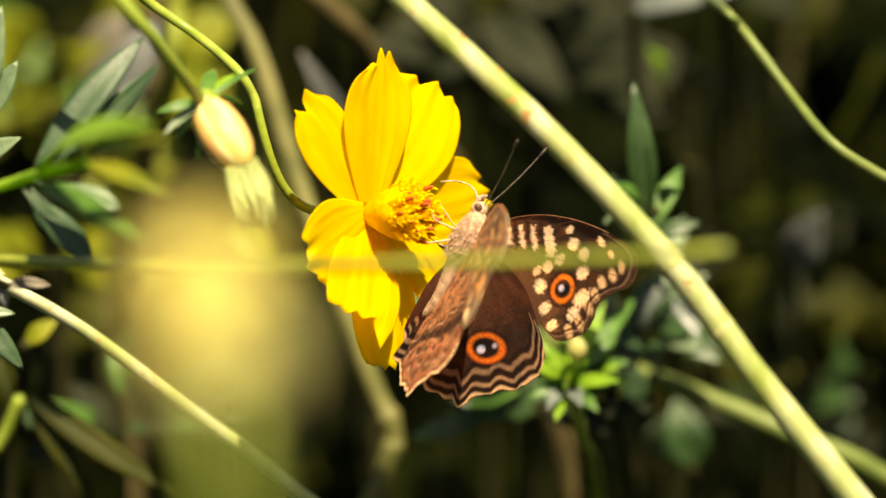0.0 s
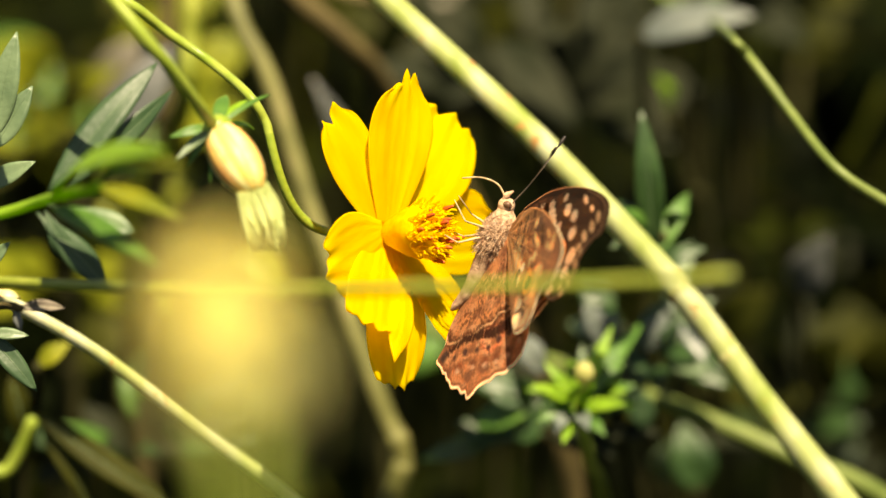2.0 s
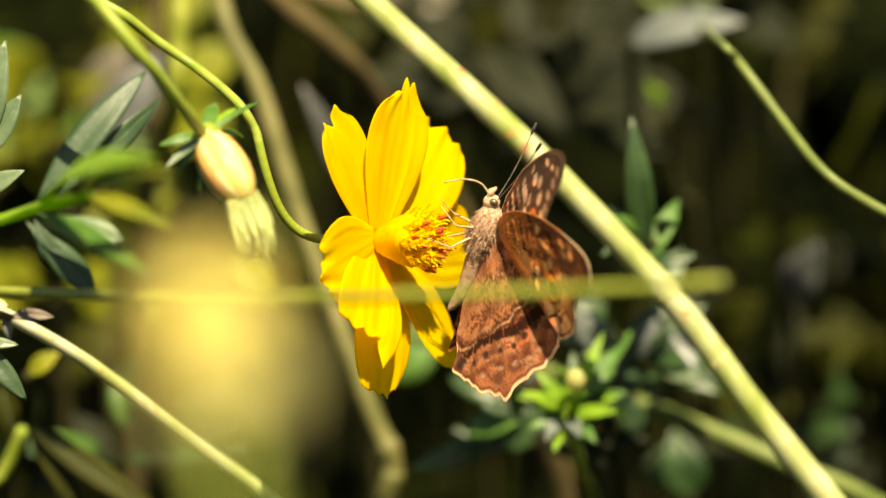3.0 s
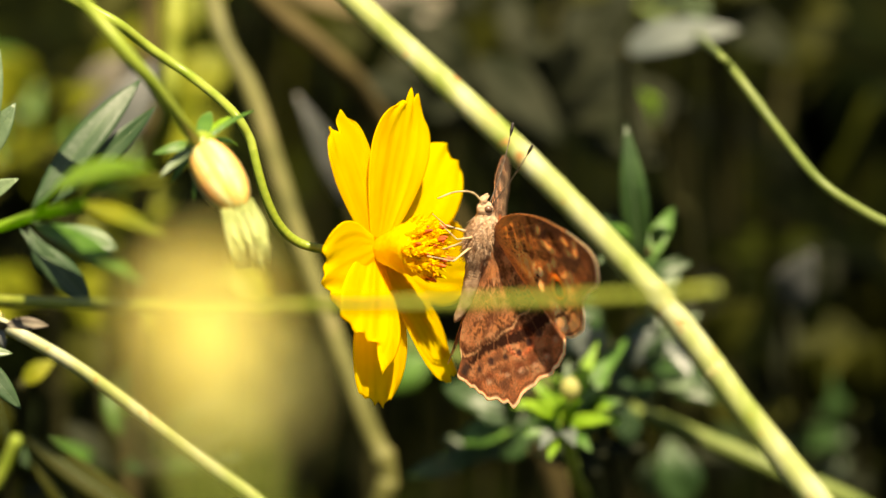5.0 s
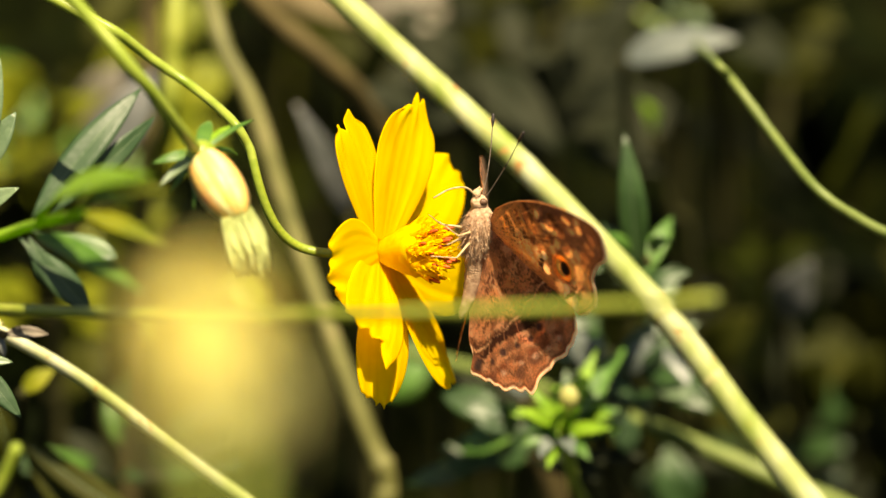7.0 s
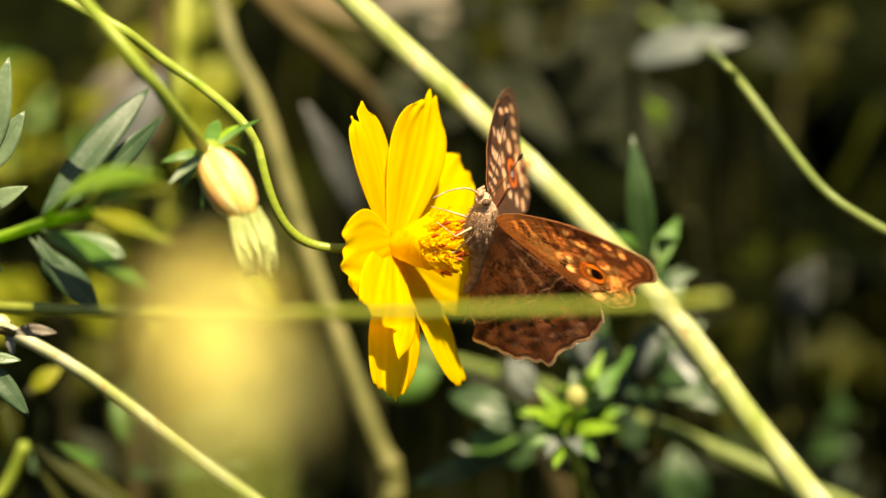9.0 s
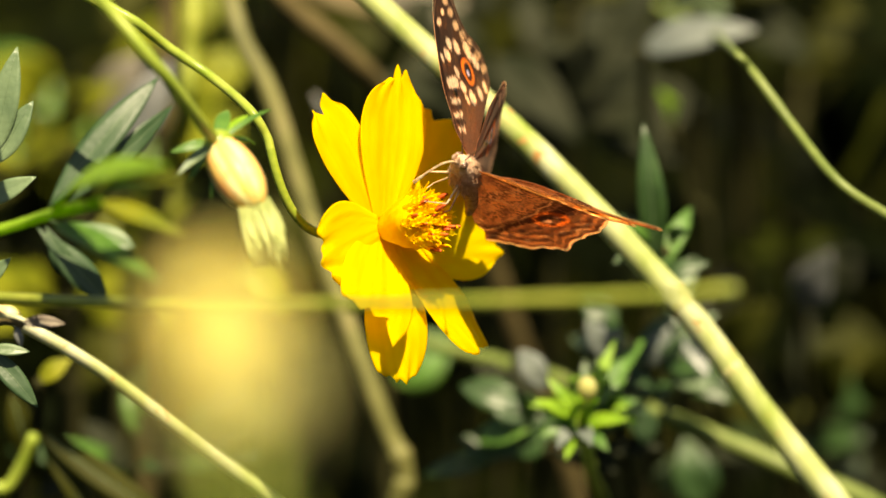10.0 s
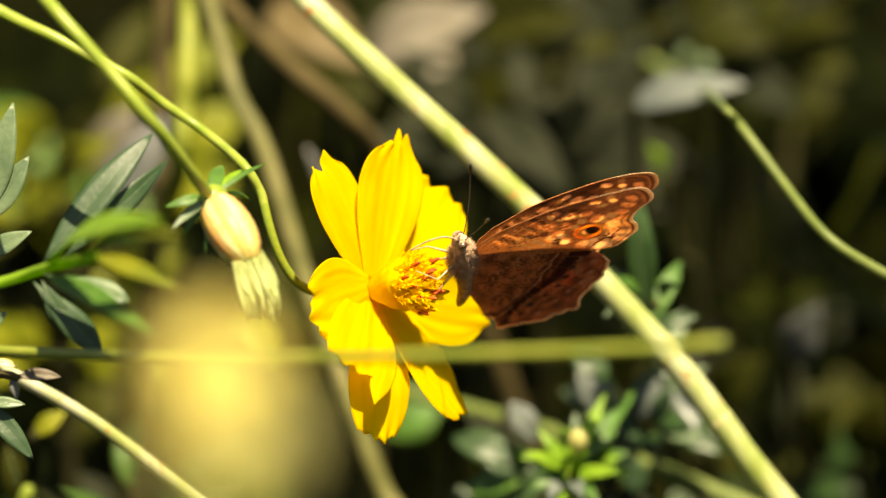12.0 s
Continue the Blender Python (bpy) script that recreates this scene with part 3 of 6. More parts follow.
# ---- small green bush behind ----
def bush(name, label, centre, spread, n, length, width, mats, seed, stem_to, lean=(0.0, 0.02)):
    r = random.Random(seed)
    root = plant(name, label, "leafy shoot")
    c = Vector(centre)
    tube("stem", [*down(stem_to, lean)[::-1], c + (Vector(stem_to) - c) * 0.4, c], [0.0012, 0.0008], M_STALK_SHADED, root, per=6, sides=8)
    for k in range(n):
        a = r.uniform(0, 2 * math.pi)
        e = r.uniform(-0.3, 0.9)
        d = Vector((math.cos(a) * math.cos(e), math.sin(a) * math.cos(e) * 0.7 - 0.2, math.sin(e))).normalized()
        b = c + d * spread * r.uniform(0.05, 0.5)
        t = b + d * length * r.uniform(0.6, 1.15)
        blade("leaflet", b, t, width * r.uniform(0.7, 1.2), mats[k % len(mats)], root, seed=seed * 50 + k, rows=7)
    return root


leaf_spray("leafy_shoot", "fresh green shoot with narrow and rounded leaves",
           [*down((0.02556, 0.09883, -0.07960), (0.0, 0.03))[::-1], (0.02084, 0.04629, -0.04237), (0.01898, 0.04039, -0.03299)],
           [((0.01899, 0.04048, -0.03261), (0.01255, 0.03733, -0.02875), 0.00190, M_LEAF_BRIGHT, dict(bow=0.08, fold=0.12)),
            ((0.01899, 0.04058, -0.03222), (0.01439, 0.04189, -0.02698), 0.00174, M_LEAF_BRIGHT, dict(bow=0.08, fold=0.12)),
            ((0.01978, 0.04077, -0.03145), (0.02400, 0.04509, -0.02238), 0.00190, M_LEAF_BRIGHT, dict(bow=0.08, fold=0.12)),
            ((0.02057, 0.04077, -0.03145), (0.02591, 0.04604, -0.02680), 0.00190, M_LEAF, dict(bow=0.08, fold=0.12)),
            ((0.01938, 0.04039, -0.03299), (0.02556, 0.03664, -0.03144), 0.00206, M_LEAF_BRIGHT, dict(bow=0.08, fold=0.12)),
            ((0.01859, 0.04029, -0.03338), (0.01680, 0.03246, -0.03588), 0.00206, M_LEAF_BRIGHT, dict(bow=0.08, fold=0.12)),
            ((0.01978, 0.04019, -0.03376), (0.02279, 0.03560, -0.03564), 0.00190, M_LEAF, dict(bow=0.08, fold=0.12)),
            ((0.01819, 0.04039, -0.03299), (0.01338, 0.03800, -0.03432), 0.00190, M_LEAF, dict(bow=0.08, fold=0.12)),
            ((0.01938, 0.04058, -0.03222), (0.01902, 0.04298, -0.02673), 0.00174, M_LEAF_BRIGHT, dict(bow=0.08, fold=0.12)),
            ((0.02057, 0.04086, -0.03107), (0.02860, 0.05287, -0.02419), 0.00237, M_LEAF, dict(bow=0.08, fold=0.12)),
            ((0.01819, 0.04020, -0.03376), (0.01906, 0.03157, -0.02702), 0.00190, M_LEAF_BRIGHT, dict(bow=0.08, fold=0.12)),
            ((0.01978, 0.04019, -0.03376), (0.02104, 0.03252, -0.02731), 0.00174, M_LEAF_BRIGHT, dict(bow=0.08, fold=0.12)),
            ((0.01819, 0.04048, -0.03261), (0.01521, 0.03340, -0.02798), 0.00142, M_LEAF_BRIGHT, dict(bow=0.08, fold=0.12)),
            ((0.01898, 0.04019, -0.03376), (0.02022, 0.03006, -0.03308), 0.00237, M_LEAF_SILVER, dict(bow=0.08, fold=0.12)),
            ((0.01779, 0.04020, -0.03376), (0.01557, 0.03093, -0.03376), 0.00206, M_LEAF_SILVER, dict(bow=0.08, fold=0.12))],
           0.0009, M_STEM_THIN)
bush("leafy_shoot", "fresh green shoot crowded with short leaves", (0.01998, 0.04652, -0.03320), 0.0085, 64, 0.0050, 0.0013, (M_LEAF_BRIGHT, M_LEAF, M_LEAF, M_LEAF_BRIGHT, M_LEAF_GREY), 3, (0.02416, 0.10939, -0.07858))
leaf_spray("leafy_shoot", "shoot with rounded silvery blue-green leaves",
           [*down((0.03272, 0.11710, -0.08894), (0.0, 0.03))[::-1], (0.02653, 0.06597, -0.04606), (0.02512, 0.05476, -0.03317)],
           [((0.02399, 0.05777, -0.02939), (0.02035, 0.05536, -0.02253), 0.00389, M_LEAF_SILVER, dict(bow=0.08, fold=0.12, fat=0.55)),
            ((0.02358, 0.05767, -0.02979), (0.02473, 0.05708, -0.02387), 0.00276, M_LEAF_SILVER, dict(bow=0.08, fold=0.12, fat=0.55)),
            ((0.02929, 0.05756, -0.03019), (0.03204, 0.05701, -0.02411), 0.00324, M_LEAF_SILVER, dict(bow=0.08, fold=0.12, fat=0.55)),
            ((0.03092, 0.05746, -0.03058), (0.03396, 0.05478, -0.02474), 0.00276, M_LEAF_BLUE, dict(bow=0.08, fold=0.12, fat=0.55)),
            ((0.03337, 0.05879, -0.02520), (0.03777, 0.05244, -0.02996), 0.00243, M_LEAF_SILVER, dict(bow=0.08, fold=0.12, fat=0.55)),
            ((0.02603, 0.05756, -0.03018), (0.03471, 0.06155, -0.02242), 0.00357, M_LEAF_BLUE, dict(bow=0.08, fold=0.12, fat=0.55)),
            ((0.01461, 0.05680, -0.03334), (0.01091, 0.05632, -0.02701), 0.00406, M_LEAF_SILVER, dict(bow=0.08, fold=0.12, fat=0.55)),
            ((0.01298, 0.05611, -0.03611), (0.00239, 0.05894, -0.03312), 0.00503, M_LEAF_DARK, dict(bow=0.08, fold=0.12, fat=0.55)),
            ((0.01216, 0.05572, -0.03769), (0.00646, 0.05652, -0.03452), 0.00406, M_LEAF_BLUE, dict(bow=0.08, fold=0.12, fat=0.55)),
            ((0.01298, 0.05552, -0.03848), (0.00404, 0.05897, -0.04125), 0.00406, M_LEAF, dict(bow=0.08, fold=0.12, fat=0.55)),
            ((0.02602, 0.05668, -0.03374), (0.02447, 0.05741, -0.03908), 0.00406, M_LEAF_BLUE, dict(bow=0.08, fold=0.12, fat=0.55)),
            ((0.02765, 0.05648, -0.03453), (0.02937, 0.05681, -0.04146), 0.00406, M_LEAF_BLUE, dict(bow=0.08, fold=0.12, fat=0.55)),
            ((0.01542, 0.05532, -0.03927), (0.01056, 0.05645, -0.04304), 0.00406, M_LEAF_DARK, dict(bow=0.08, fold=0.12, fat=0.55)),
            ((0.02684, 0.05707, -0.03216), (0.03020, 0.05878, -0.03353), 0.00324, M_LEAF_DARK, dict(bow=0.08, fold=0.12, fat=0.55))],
           0.0009, M_STALK_SHADED)
bush("leafy_shoot", "dark green shoot low in the shade", (0.01439, 0.06086, -0.04332), 0.016, 22, 0.0095, 0.0034, (M_LEAF_DARK, M_LEAF_SHADED, M_LEAF_DARK), 4, (0.01548, 0.17626, -0.11491))
bush("leafy_shoot", "grey-green shoot with rounded leaves", (0.03018, 0.06884, -0.03287), 0.016, 20, 0.009, 0.004, (M_LEAF_DARK, M_LEAF_DARK, M_LEAF_GREY, M_LEAF_SHADED), 5, (0.04194, 0.22342, -0.13212))
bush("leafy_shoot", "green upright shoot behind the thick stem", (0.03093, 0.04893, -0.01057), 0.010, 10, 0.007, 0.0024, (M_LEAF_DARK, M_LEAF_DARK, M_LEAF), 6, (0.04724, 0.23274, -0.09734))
leaf_spray("compound_leaf", "upright narrow grey-green leaf behind the stem",
           [*down((0.05360, 0.27640, -0.12757), (0.02, 0.02))[::-1], (0.03548, 0.11364, -0.03952), (0.02974, 0.04832, -0.01286)],
           [((0.02974, 0.04832, -0.01286), (0.02776, 0.04866, 0.00775), 0.0040, M_LEAF_DARK, dict(fold=0.1)), ((0.02974, 0.04811, -0.01363), (0.03518, 0.05542, -0.00568), 0.003, M_LEAF),
            ((0.02974, 0.04791, -0.01439), (0.03725, 0.04852, -0.01210), 0.0028, M_LEAF_DARK)], 0.0011, M_STEM_THIN)


bush("leafy_shoot", "yellow-green sunlit shoot behind the leaves", (-0.06686, 0.19963, -0.02771), 0.040, 20, 0.022, 0.009, (M_LEAF_YELLOW, M_LEAF_OLIVE, M_LEAF), 16, (-0.07703, 0.28223, -0.10582))
bush("leafy_shoot", "yellow-green sunlit shoot low behind the leaves", (-0.06415, 0.16275, -0.04942), 0.034, 18, 0.018, 0.007, (M_LEAF_YELLOW, M_LEAF_OLIVE, M_LEAF_YELLOW), 18, (-0.07815, 0.27640, -0.12757))
bush("leafy_shoot", "bright yellow-green shoot out in the sun", (-0.06888, 0.15919, -0.02410), 0.022, 16, 0.015, 0.007, (M_LEAF_YELLOW, M_LEAF_OLIVE, M_LEAF), 19, (-0.08604, 0.28223, -0.10582))
bush("leafy_shoot", "grey-green shoot behind the thick stem, shade put into its colour", (0.01813, 0.15138, -0.01461), 0.030, 24, 0.018, 0.0075, (M_LEAF_SHADED, M_LEAF_SHADED, M_LEAF_SHADED), 17, (0.01982, 0.28514, -0.09494))
bush("leafy_shoot", "dull grey-green shoot high up, shade put into its colour", (0.03769, 0.17680, 0.00298), 0.020, 20, 0.013, 0.0042, (M_LEAF_SHADED, M_LEAF_OLIVE, M_LEAF_SHADED), 11, (0.04797, 0.28806, -0.08406))
bush("leafy_shoot", "olive shoot high up, shade put into its colour", (0.05813, 0.20605, -0.00376), 0.022, 18, 0.014, 0.0045, (M_LEAF_SHADED, M_LEAF_OLIVE), 12, (0.07102, 0.30734, -0.08939))
bush("leafy_shoot", "brownish olive shoot behind the stems", (0.00159, 0.20605, -0.00376), 0.024, 18, 0.016, 0.005, (M_LEAF_OLIVE, M_LEAF_OLIVE, M_LEAF_SHADED), 13, (0.00405, 0.28806, -0.08406))
bush("leafy_shoot", "dark green shoot low in the shade", (-0.04667, 0.08862, -0.05563), 0.018, 18, 0.013, 0.0035, (M_LEAF_DARK, M_LEAF, M_LEAF_SHADED), 14, (-0.04940, 0.12672, -0.10664))
bush("leafy_shoot", "dark grey-green shoot deep in the shade", (0.05781, 0.14680, -0.07033), 0.022, 18, 0.013, 0.005, (M_LEAF_SHADED, M_LEAF_DARK, M_LEAF_OLIVE), 15, (0.06736, 0.22068, -0.14235))


def round_buds(name, label, stem, buds, material):
    """Small closed buds on short stalks from one stem."""
    root = plant(name, label, "flower bud")
    tube("stem", stem, [0.0011, 0.0007], M_STALK_SHADED, root, sides=8)
    for place, r in buds:
        tube("bud_stalk", [stem[-1], Vector(stem[-1]).lerp(Vector(place), 0.5) + Vector((0, 0, r)), place], [0.0005], M_STEM_THIN, root, sides=6)
        ball("bud", place, (r, r, r * 1.15), material, root)


round_buds("bud_cluster", "small cream bud among fresh green leaves", [*down((0.02335, 0.09884, -0.07959), (0.0, 0.03))[::-1], (0.01932, 0.03851, -0.03225)],
           (((0.01967, 0.03386, -0.02608), 0.0014),), M_SEPAL_PALE)
round_buds("bud_cluster", "pale green buds high among dark foliage", [*down((0.04498, 0.18239, -0.03369), (0.0, 0.03))[::-1], (0.04234, 0.16874, -0.00581)],
           (((0.04147, 0.16059, 0.00281), 0.0012), ((0.04485, 0.16013, 0.00099), 0.0016), ((0.03426, 0.17037, 0.00066), 0.0016), ((0.03854, 0.16971, -0.00193), 0.0013)), M_LEAF_GREY)


# ---- large leaves farther behind ----
def far_leaves():
    specs = [
        ("long silver-grey leaf lying among dark foliage", (0.03072, 0.11460, 0.00429), (0.04769, 0.10747, 0.00890), 0.0058, M_LEAF_SILVER, (0.03369, 0.13661, -0.03138)),
        ("tan dry leaf curled above the stems", (-0.02761, 0.17256, 0.00900), (-0.01130, 0.16215, 0.00043), 0.0114, M_LEAF_TAN, (-0.02835, 0.19417, -0.02834)),
        ("pale bleached dry leaf above the stems", (-0.01159, 0.18027, -0.00130), (0.00859, 0.17423, 0.00768), 0.0116, M_LEAF_BLEACHED, (-0.01130, 0.20168, -0.03942)),
        ("pale bleached dry leaf behind the thick stem", (0.00281, 0.16084, 0.00356), (-0.00094, 0.15165, -0.00027), 0.0038, M_LEAF_BLEACHED, (0.00397, 0.18248, -0.03367)),
        ("beige dry leaf behind the bud", (-0.05727, 0.15619, -0.01553), (-0.04362, 0.15084, -0.00385), 0.0089, M_LEAF_BLEACHED, (-0.05993, 0.17763, -0.05358)),
        ("broad yellow-green leaf lit by the sun", (-0.08460, 0.21277, -0.03685), (-0.05648, 0.20762, -0.02423), 0.0153, M_LEAF_YELLOW, (-0.08863, 0.23348, -0.07778)),
        ("broad yellow-green leaf low in the sun", (-0.08475, 0.22993, -0.05066), (-0.06007, 0.22338, -0.04369), 0.0125, M_LEAF_YELLOW, (-0.08867, 0.25035, -0.09281)),
        ("olive leaf slanting high up, shade put into its colour", (0.04825, 0.17945, -0.00413), (0.06109, 0.17482, 0.01044), 0.0048, M_LEAF_OLIVE, (0.05228, 0.20082, -0.04238)),
        ("leaf high among the foliage, shade put into its colour", (0.05018, 0.17945, -0.00413), (0.06202, 0.16985, -0.00947), 0.0077, M_LEAF_SHADED, (0.05433, 0.20082, -0.04238)),
        ("grey leaf deep in the bed, shade put into its colour", (0.00819, 0.13877, -0.00224), (0.02159, 0.12765, -0.01368), 0.0082, M_LEAF_SHADED, (0.00968, 0.16051, -0.03904)),
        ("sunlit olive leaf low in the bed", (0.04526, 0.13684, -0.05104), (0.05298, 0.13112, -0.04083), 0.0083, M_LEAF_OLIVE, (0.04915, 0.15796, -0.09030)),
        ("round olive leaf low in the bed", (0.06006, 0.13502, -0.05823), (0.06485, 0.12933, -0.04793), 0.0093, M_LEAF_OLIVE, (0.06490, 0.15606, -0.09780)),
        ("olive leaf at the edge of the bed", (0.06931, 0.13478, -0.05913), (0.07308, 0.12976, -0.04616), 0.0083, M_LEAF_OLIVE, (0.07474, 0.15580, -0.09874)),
        ("grey leaf in a gap of the foliage", (0.05653, 0.11933, -0.03851), (0.06030, 0.11376, -0.02775), 0.0070, M_LEAF_PALE, (0.06119, 0.14074, -0.07659)),
        ("pale grey-green leaf low in the bed", (0.03475, 0.10530, -0.06495), (0.03697, 0.09943, -0.05569), 0.0053, M_LEAF_GREY, (0.03794, 0.12619, -0.10382)),
        ("narrow pale grey leaf standing upright", (-0.01168, 0.10876, -0.01913), (-0.01965, 0.10350, -0.00011), 0.0042, M_LEAF_PALE, (-0.00920, 0.11227, -0.04465)),
        ("broad dull green leaf, shade put into its colour", (-0.00592, 0.15377, -0.00567), (0.01351, 0.15066, -0.01729), 0.014, M_LEAF_SHADED, (-0.00800, 0.16620, -0.03655)),
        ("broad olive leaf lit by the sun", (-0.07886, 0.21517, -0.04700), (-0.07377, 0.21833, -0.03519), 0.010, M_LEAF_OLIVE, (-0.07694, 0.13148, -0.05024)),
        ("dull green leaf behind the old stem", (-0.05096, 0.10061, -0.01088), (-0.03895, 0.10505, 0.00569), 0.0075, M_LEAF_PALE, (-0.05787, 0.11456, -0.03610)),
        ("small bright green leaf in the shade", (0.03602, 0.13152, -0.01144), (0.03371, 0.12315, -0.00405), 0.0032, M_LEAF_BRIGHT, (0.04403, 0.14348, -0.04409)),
        ("grey-green leaf beyond the stems, shade put into its colour", (0.06684, 0.21148, -0.06078), (0.07397, 0.21358, -0.05291), 0.009, M_LEAF_SHADED, (0.06860, 0.22481, -0.08828)),
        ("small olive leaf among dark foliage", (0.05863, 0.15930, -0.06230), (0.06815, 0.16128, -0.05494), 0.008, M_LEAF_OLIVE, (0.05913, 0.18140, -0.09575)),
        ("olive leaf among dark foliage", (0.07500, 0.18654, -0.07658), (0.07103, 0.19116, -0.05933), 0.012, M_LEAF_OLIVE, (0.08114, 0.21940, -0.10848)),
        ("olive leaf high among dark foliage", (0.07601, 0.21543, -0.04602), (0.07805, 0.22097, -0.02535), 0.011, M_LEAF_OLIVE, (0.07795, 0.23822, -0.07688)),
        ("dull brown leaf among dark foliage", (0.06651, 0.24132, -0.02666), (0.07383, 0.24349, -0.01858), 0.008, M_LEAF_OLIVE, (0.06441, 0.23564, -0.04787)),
        ("green leaf high among dark foliage", (0.02242, 0.20528, -0.00663), (0.03234, 0.20733, 0.00104), 0.008, M_LEAF_SHADED, (0.01892, 0.17989, -0.02412)),
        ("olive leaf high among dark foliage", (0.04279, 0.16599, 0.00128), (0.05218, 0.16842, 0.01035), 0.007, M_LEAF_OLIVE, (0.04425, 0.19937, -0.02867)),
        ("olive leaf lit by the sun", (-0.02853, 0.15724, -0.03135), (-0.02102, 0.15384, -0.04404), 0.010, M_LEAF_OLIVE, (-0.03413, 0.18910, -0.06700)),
        ("green leaf low in the bed", (-0.00754, 0.12094, -0.05091), (0.00144, 0.12280, -0.04397), 0.009, M_LEAF, (-0.00882, 0.14340, -0.08302)),
        ("small yellow-green leaf low beside a stem", (-0.05647, 0.04422, -0.02814), (-0.05212, 0.04504, -0.02509), 0.0028, M_LEAF_YELLOW, (-0.06184, 0.06740, -0.05756)),
        ("pale leaf in a patch of sun", (0.05082, 0.22995, -0.06909), (0.05762, 0.23131, -0.06404), 0.008, M_LEAF_PALE, (0.05233, 0.26309, -0.09997)),
        ("yellow-green leaf behind the bud", (-0.03322, 0.16380, -0.00688), (-0.04260, 0.16137, -0.01594), 0.008, M_LEAF_YELLOW, (-0.03413, 0.19681, -0.03825)),
        ("olive leaf behind the flower", (-0.01751, 0.17359, -0.00897), (-0.00990, 0.17458, -0.00529), 0.009, M_LEAF_OLIVE, (-0.01925, 0.19681, -0.03825)),
        ("yellow-green leaf under the flower", (-0.03227, 0.13525, -0.03615), (-0.02589, 0.13337, -0.04319), 0.007, M_LEAF_YELLOW, (-0.03513, 0.16740, -0.07074)),
        ("grey-green leaf behind the thick stem", (0.03756, 0.10176, -0.04522), (0.04235, 0.10357, -0.03849), 0.006, M_LEAF_GREY, (0.03941, 0.13390, -0.07983)),
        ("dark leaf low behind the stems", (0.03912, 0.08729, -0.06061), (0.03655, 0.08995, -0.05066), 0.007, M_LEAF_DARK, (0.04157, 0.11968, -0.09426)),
        ("olive leaf low in the bed", (-0.06053, 0.13053, -0.05376), (-0.04777, 0.13242, -0.04671), 0.009, M_LEAF_OLIVE, (-0.06511, 0.15290, -0.08620)),
    ]
    for k, (label, b, t, w, mat, foot) in enumerate(specs):
        root = plant("broad_leaf", label, "leaf")
        tube("leaf_stalk", [*down(foot, (0.0, 0.03))[::-1], Vector(foot).lerp(Vector(b), 0.6), b], [0.0013, 0.0008], M_STALK_SHADED, root, sides=8)
        blade("leaf_blade", b, t, w, mat, root, seed=k + 40, fat=0.4)
    single_stem("dry_stem", "brown dry stem leaning behind the flower", [(-0.03638, 0.11127, 0.02890), (-0.03209, 0.10927, 0.02144), (-0.02265, 0.10683, 0.01232), (-0.01364, 0.10483, 0.00487), (-0.00732, 0.11236, -0.00566), (0.01057, 0.13337, -0.04319), (0.02965, 0.12883, -0.13740), (0.04127, 0.07099, -0.50780)],
                [0.0013, 0.0016, 0.002], M_DRY, ((0.33, 0.15),))


far_leaves()
single_stem("olive_stem", "upright olive-green stem behind the bud", [(-0.03649, 0.10313, 0.03716), (-0.03708, 0.09942, 0.02329), (-0.03755, 0.09374, 0.00983), (-0.03998, 0.10194, -0.00591), (-0.05397, 0.19475, -0.04592), (-0.07684, 0.32699, -0.13196), (-0.10094, 0.36897, -0.55484)], [0.0014, 0.0015, 0.002], M_STEM_OLIVE, ((0.3, 0.1),))
single_stem("dry_stem", "thin brown dry stem behind the bud", [(-0.04302, 0.14280, 0.03064), (-0.04347, 0.13722, 0.00982), (-0.04437, 0.13117, -0.01274), (-0.04686, 0.13148, -0.05024), (-0.04940, 0.11953, -0.13345), (-0.05105, 0.02924, -0.50905)], [0.0013, 0.0015, 0.002], M_DRY, ((0.25, 0.12),))


# ---- foliage of the flower bed behind ----
def bed_foliage():
    """Leaf sprays on thin stalks, thick enough to hide the soil; the shade between them is in their colour."""
    r = random.Random(21)
    chunks = []
    for k in range(900):
        y = 0.19 + 1.5 * r.random() ** 1.5
        half = 0.10 + 0.16 * (y + 0.54)
        x = r.uniform(-half, half)
        top = -0.268 * y + 0.085 * (0.54 + y)
        z = GROUND + (top - GROUND) * r.random() ** 0.75
        c = Vector((x, y, z))
        foot = Vector((x + r.uniform(-0.05, 0.05), y + r.uniform(-0.03, 0.05), GROUND - 0.01))
        chunks.append(tube_data(smooth_line([foot, foot.lerp(c, 0.5) + Vector((r.uniform(-0.02, 0.02), 0, 0)), c], 4), [0.0018, 0.0009], 5, 0.0))
        size = r.uniform(0.014, 0.034)
        for j in range(r.randint(5, 9)):
            d = Vector((r.uniform(-1, 1), r.uniform(-0.7, 0.7), r.uniform(-0.25, 0.8))).normalized()
            b = c - Vector((0, 0, r.uniform(0, 0.02)))
            chunks.append(blade_data(b, b + d * size * r.uniform(0.6, 1.3), size * r.uniform(0.2, 0.45), seed=k * 11 + j, rows=5,
                                     facing=(r.uniform(-0.7, 0.7), r.uniform(-0.9, 0.3), 0.8), bow=r.uniform(0.02, 0.2)))
    v, f = join(chunks)
    tagged(mesh_part("bed_foliage", v, f, M_FOLIAGE_SHADED), "dense green and brown bed foliage with shade put into its colour", "foliage", kind="stuff")


bed_foliage()


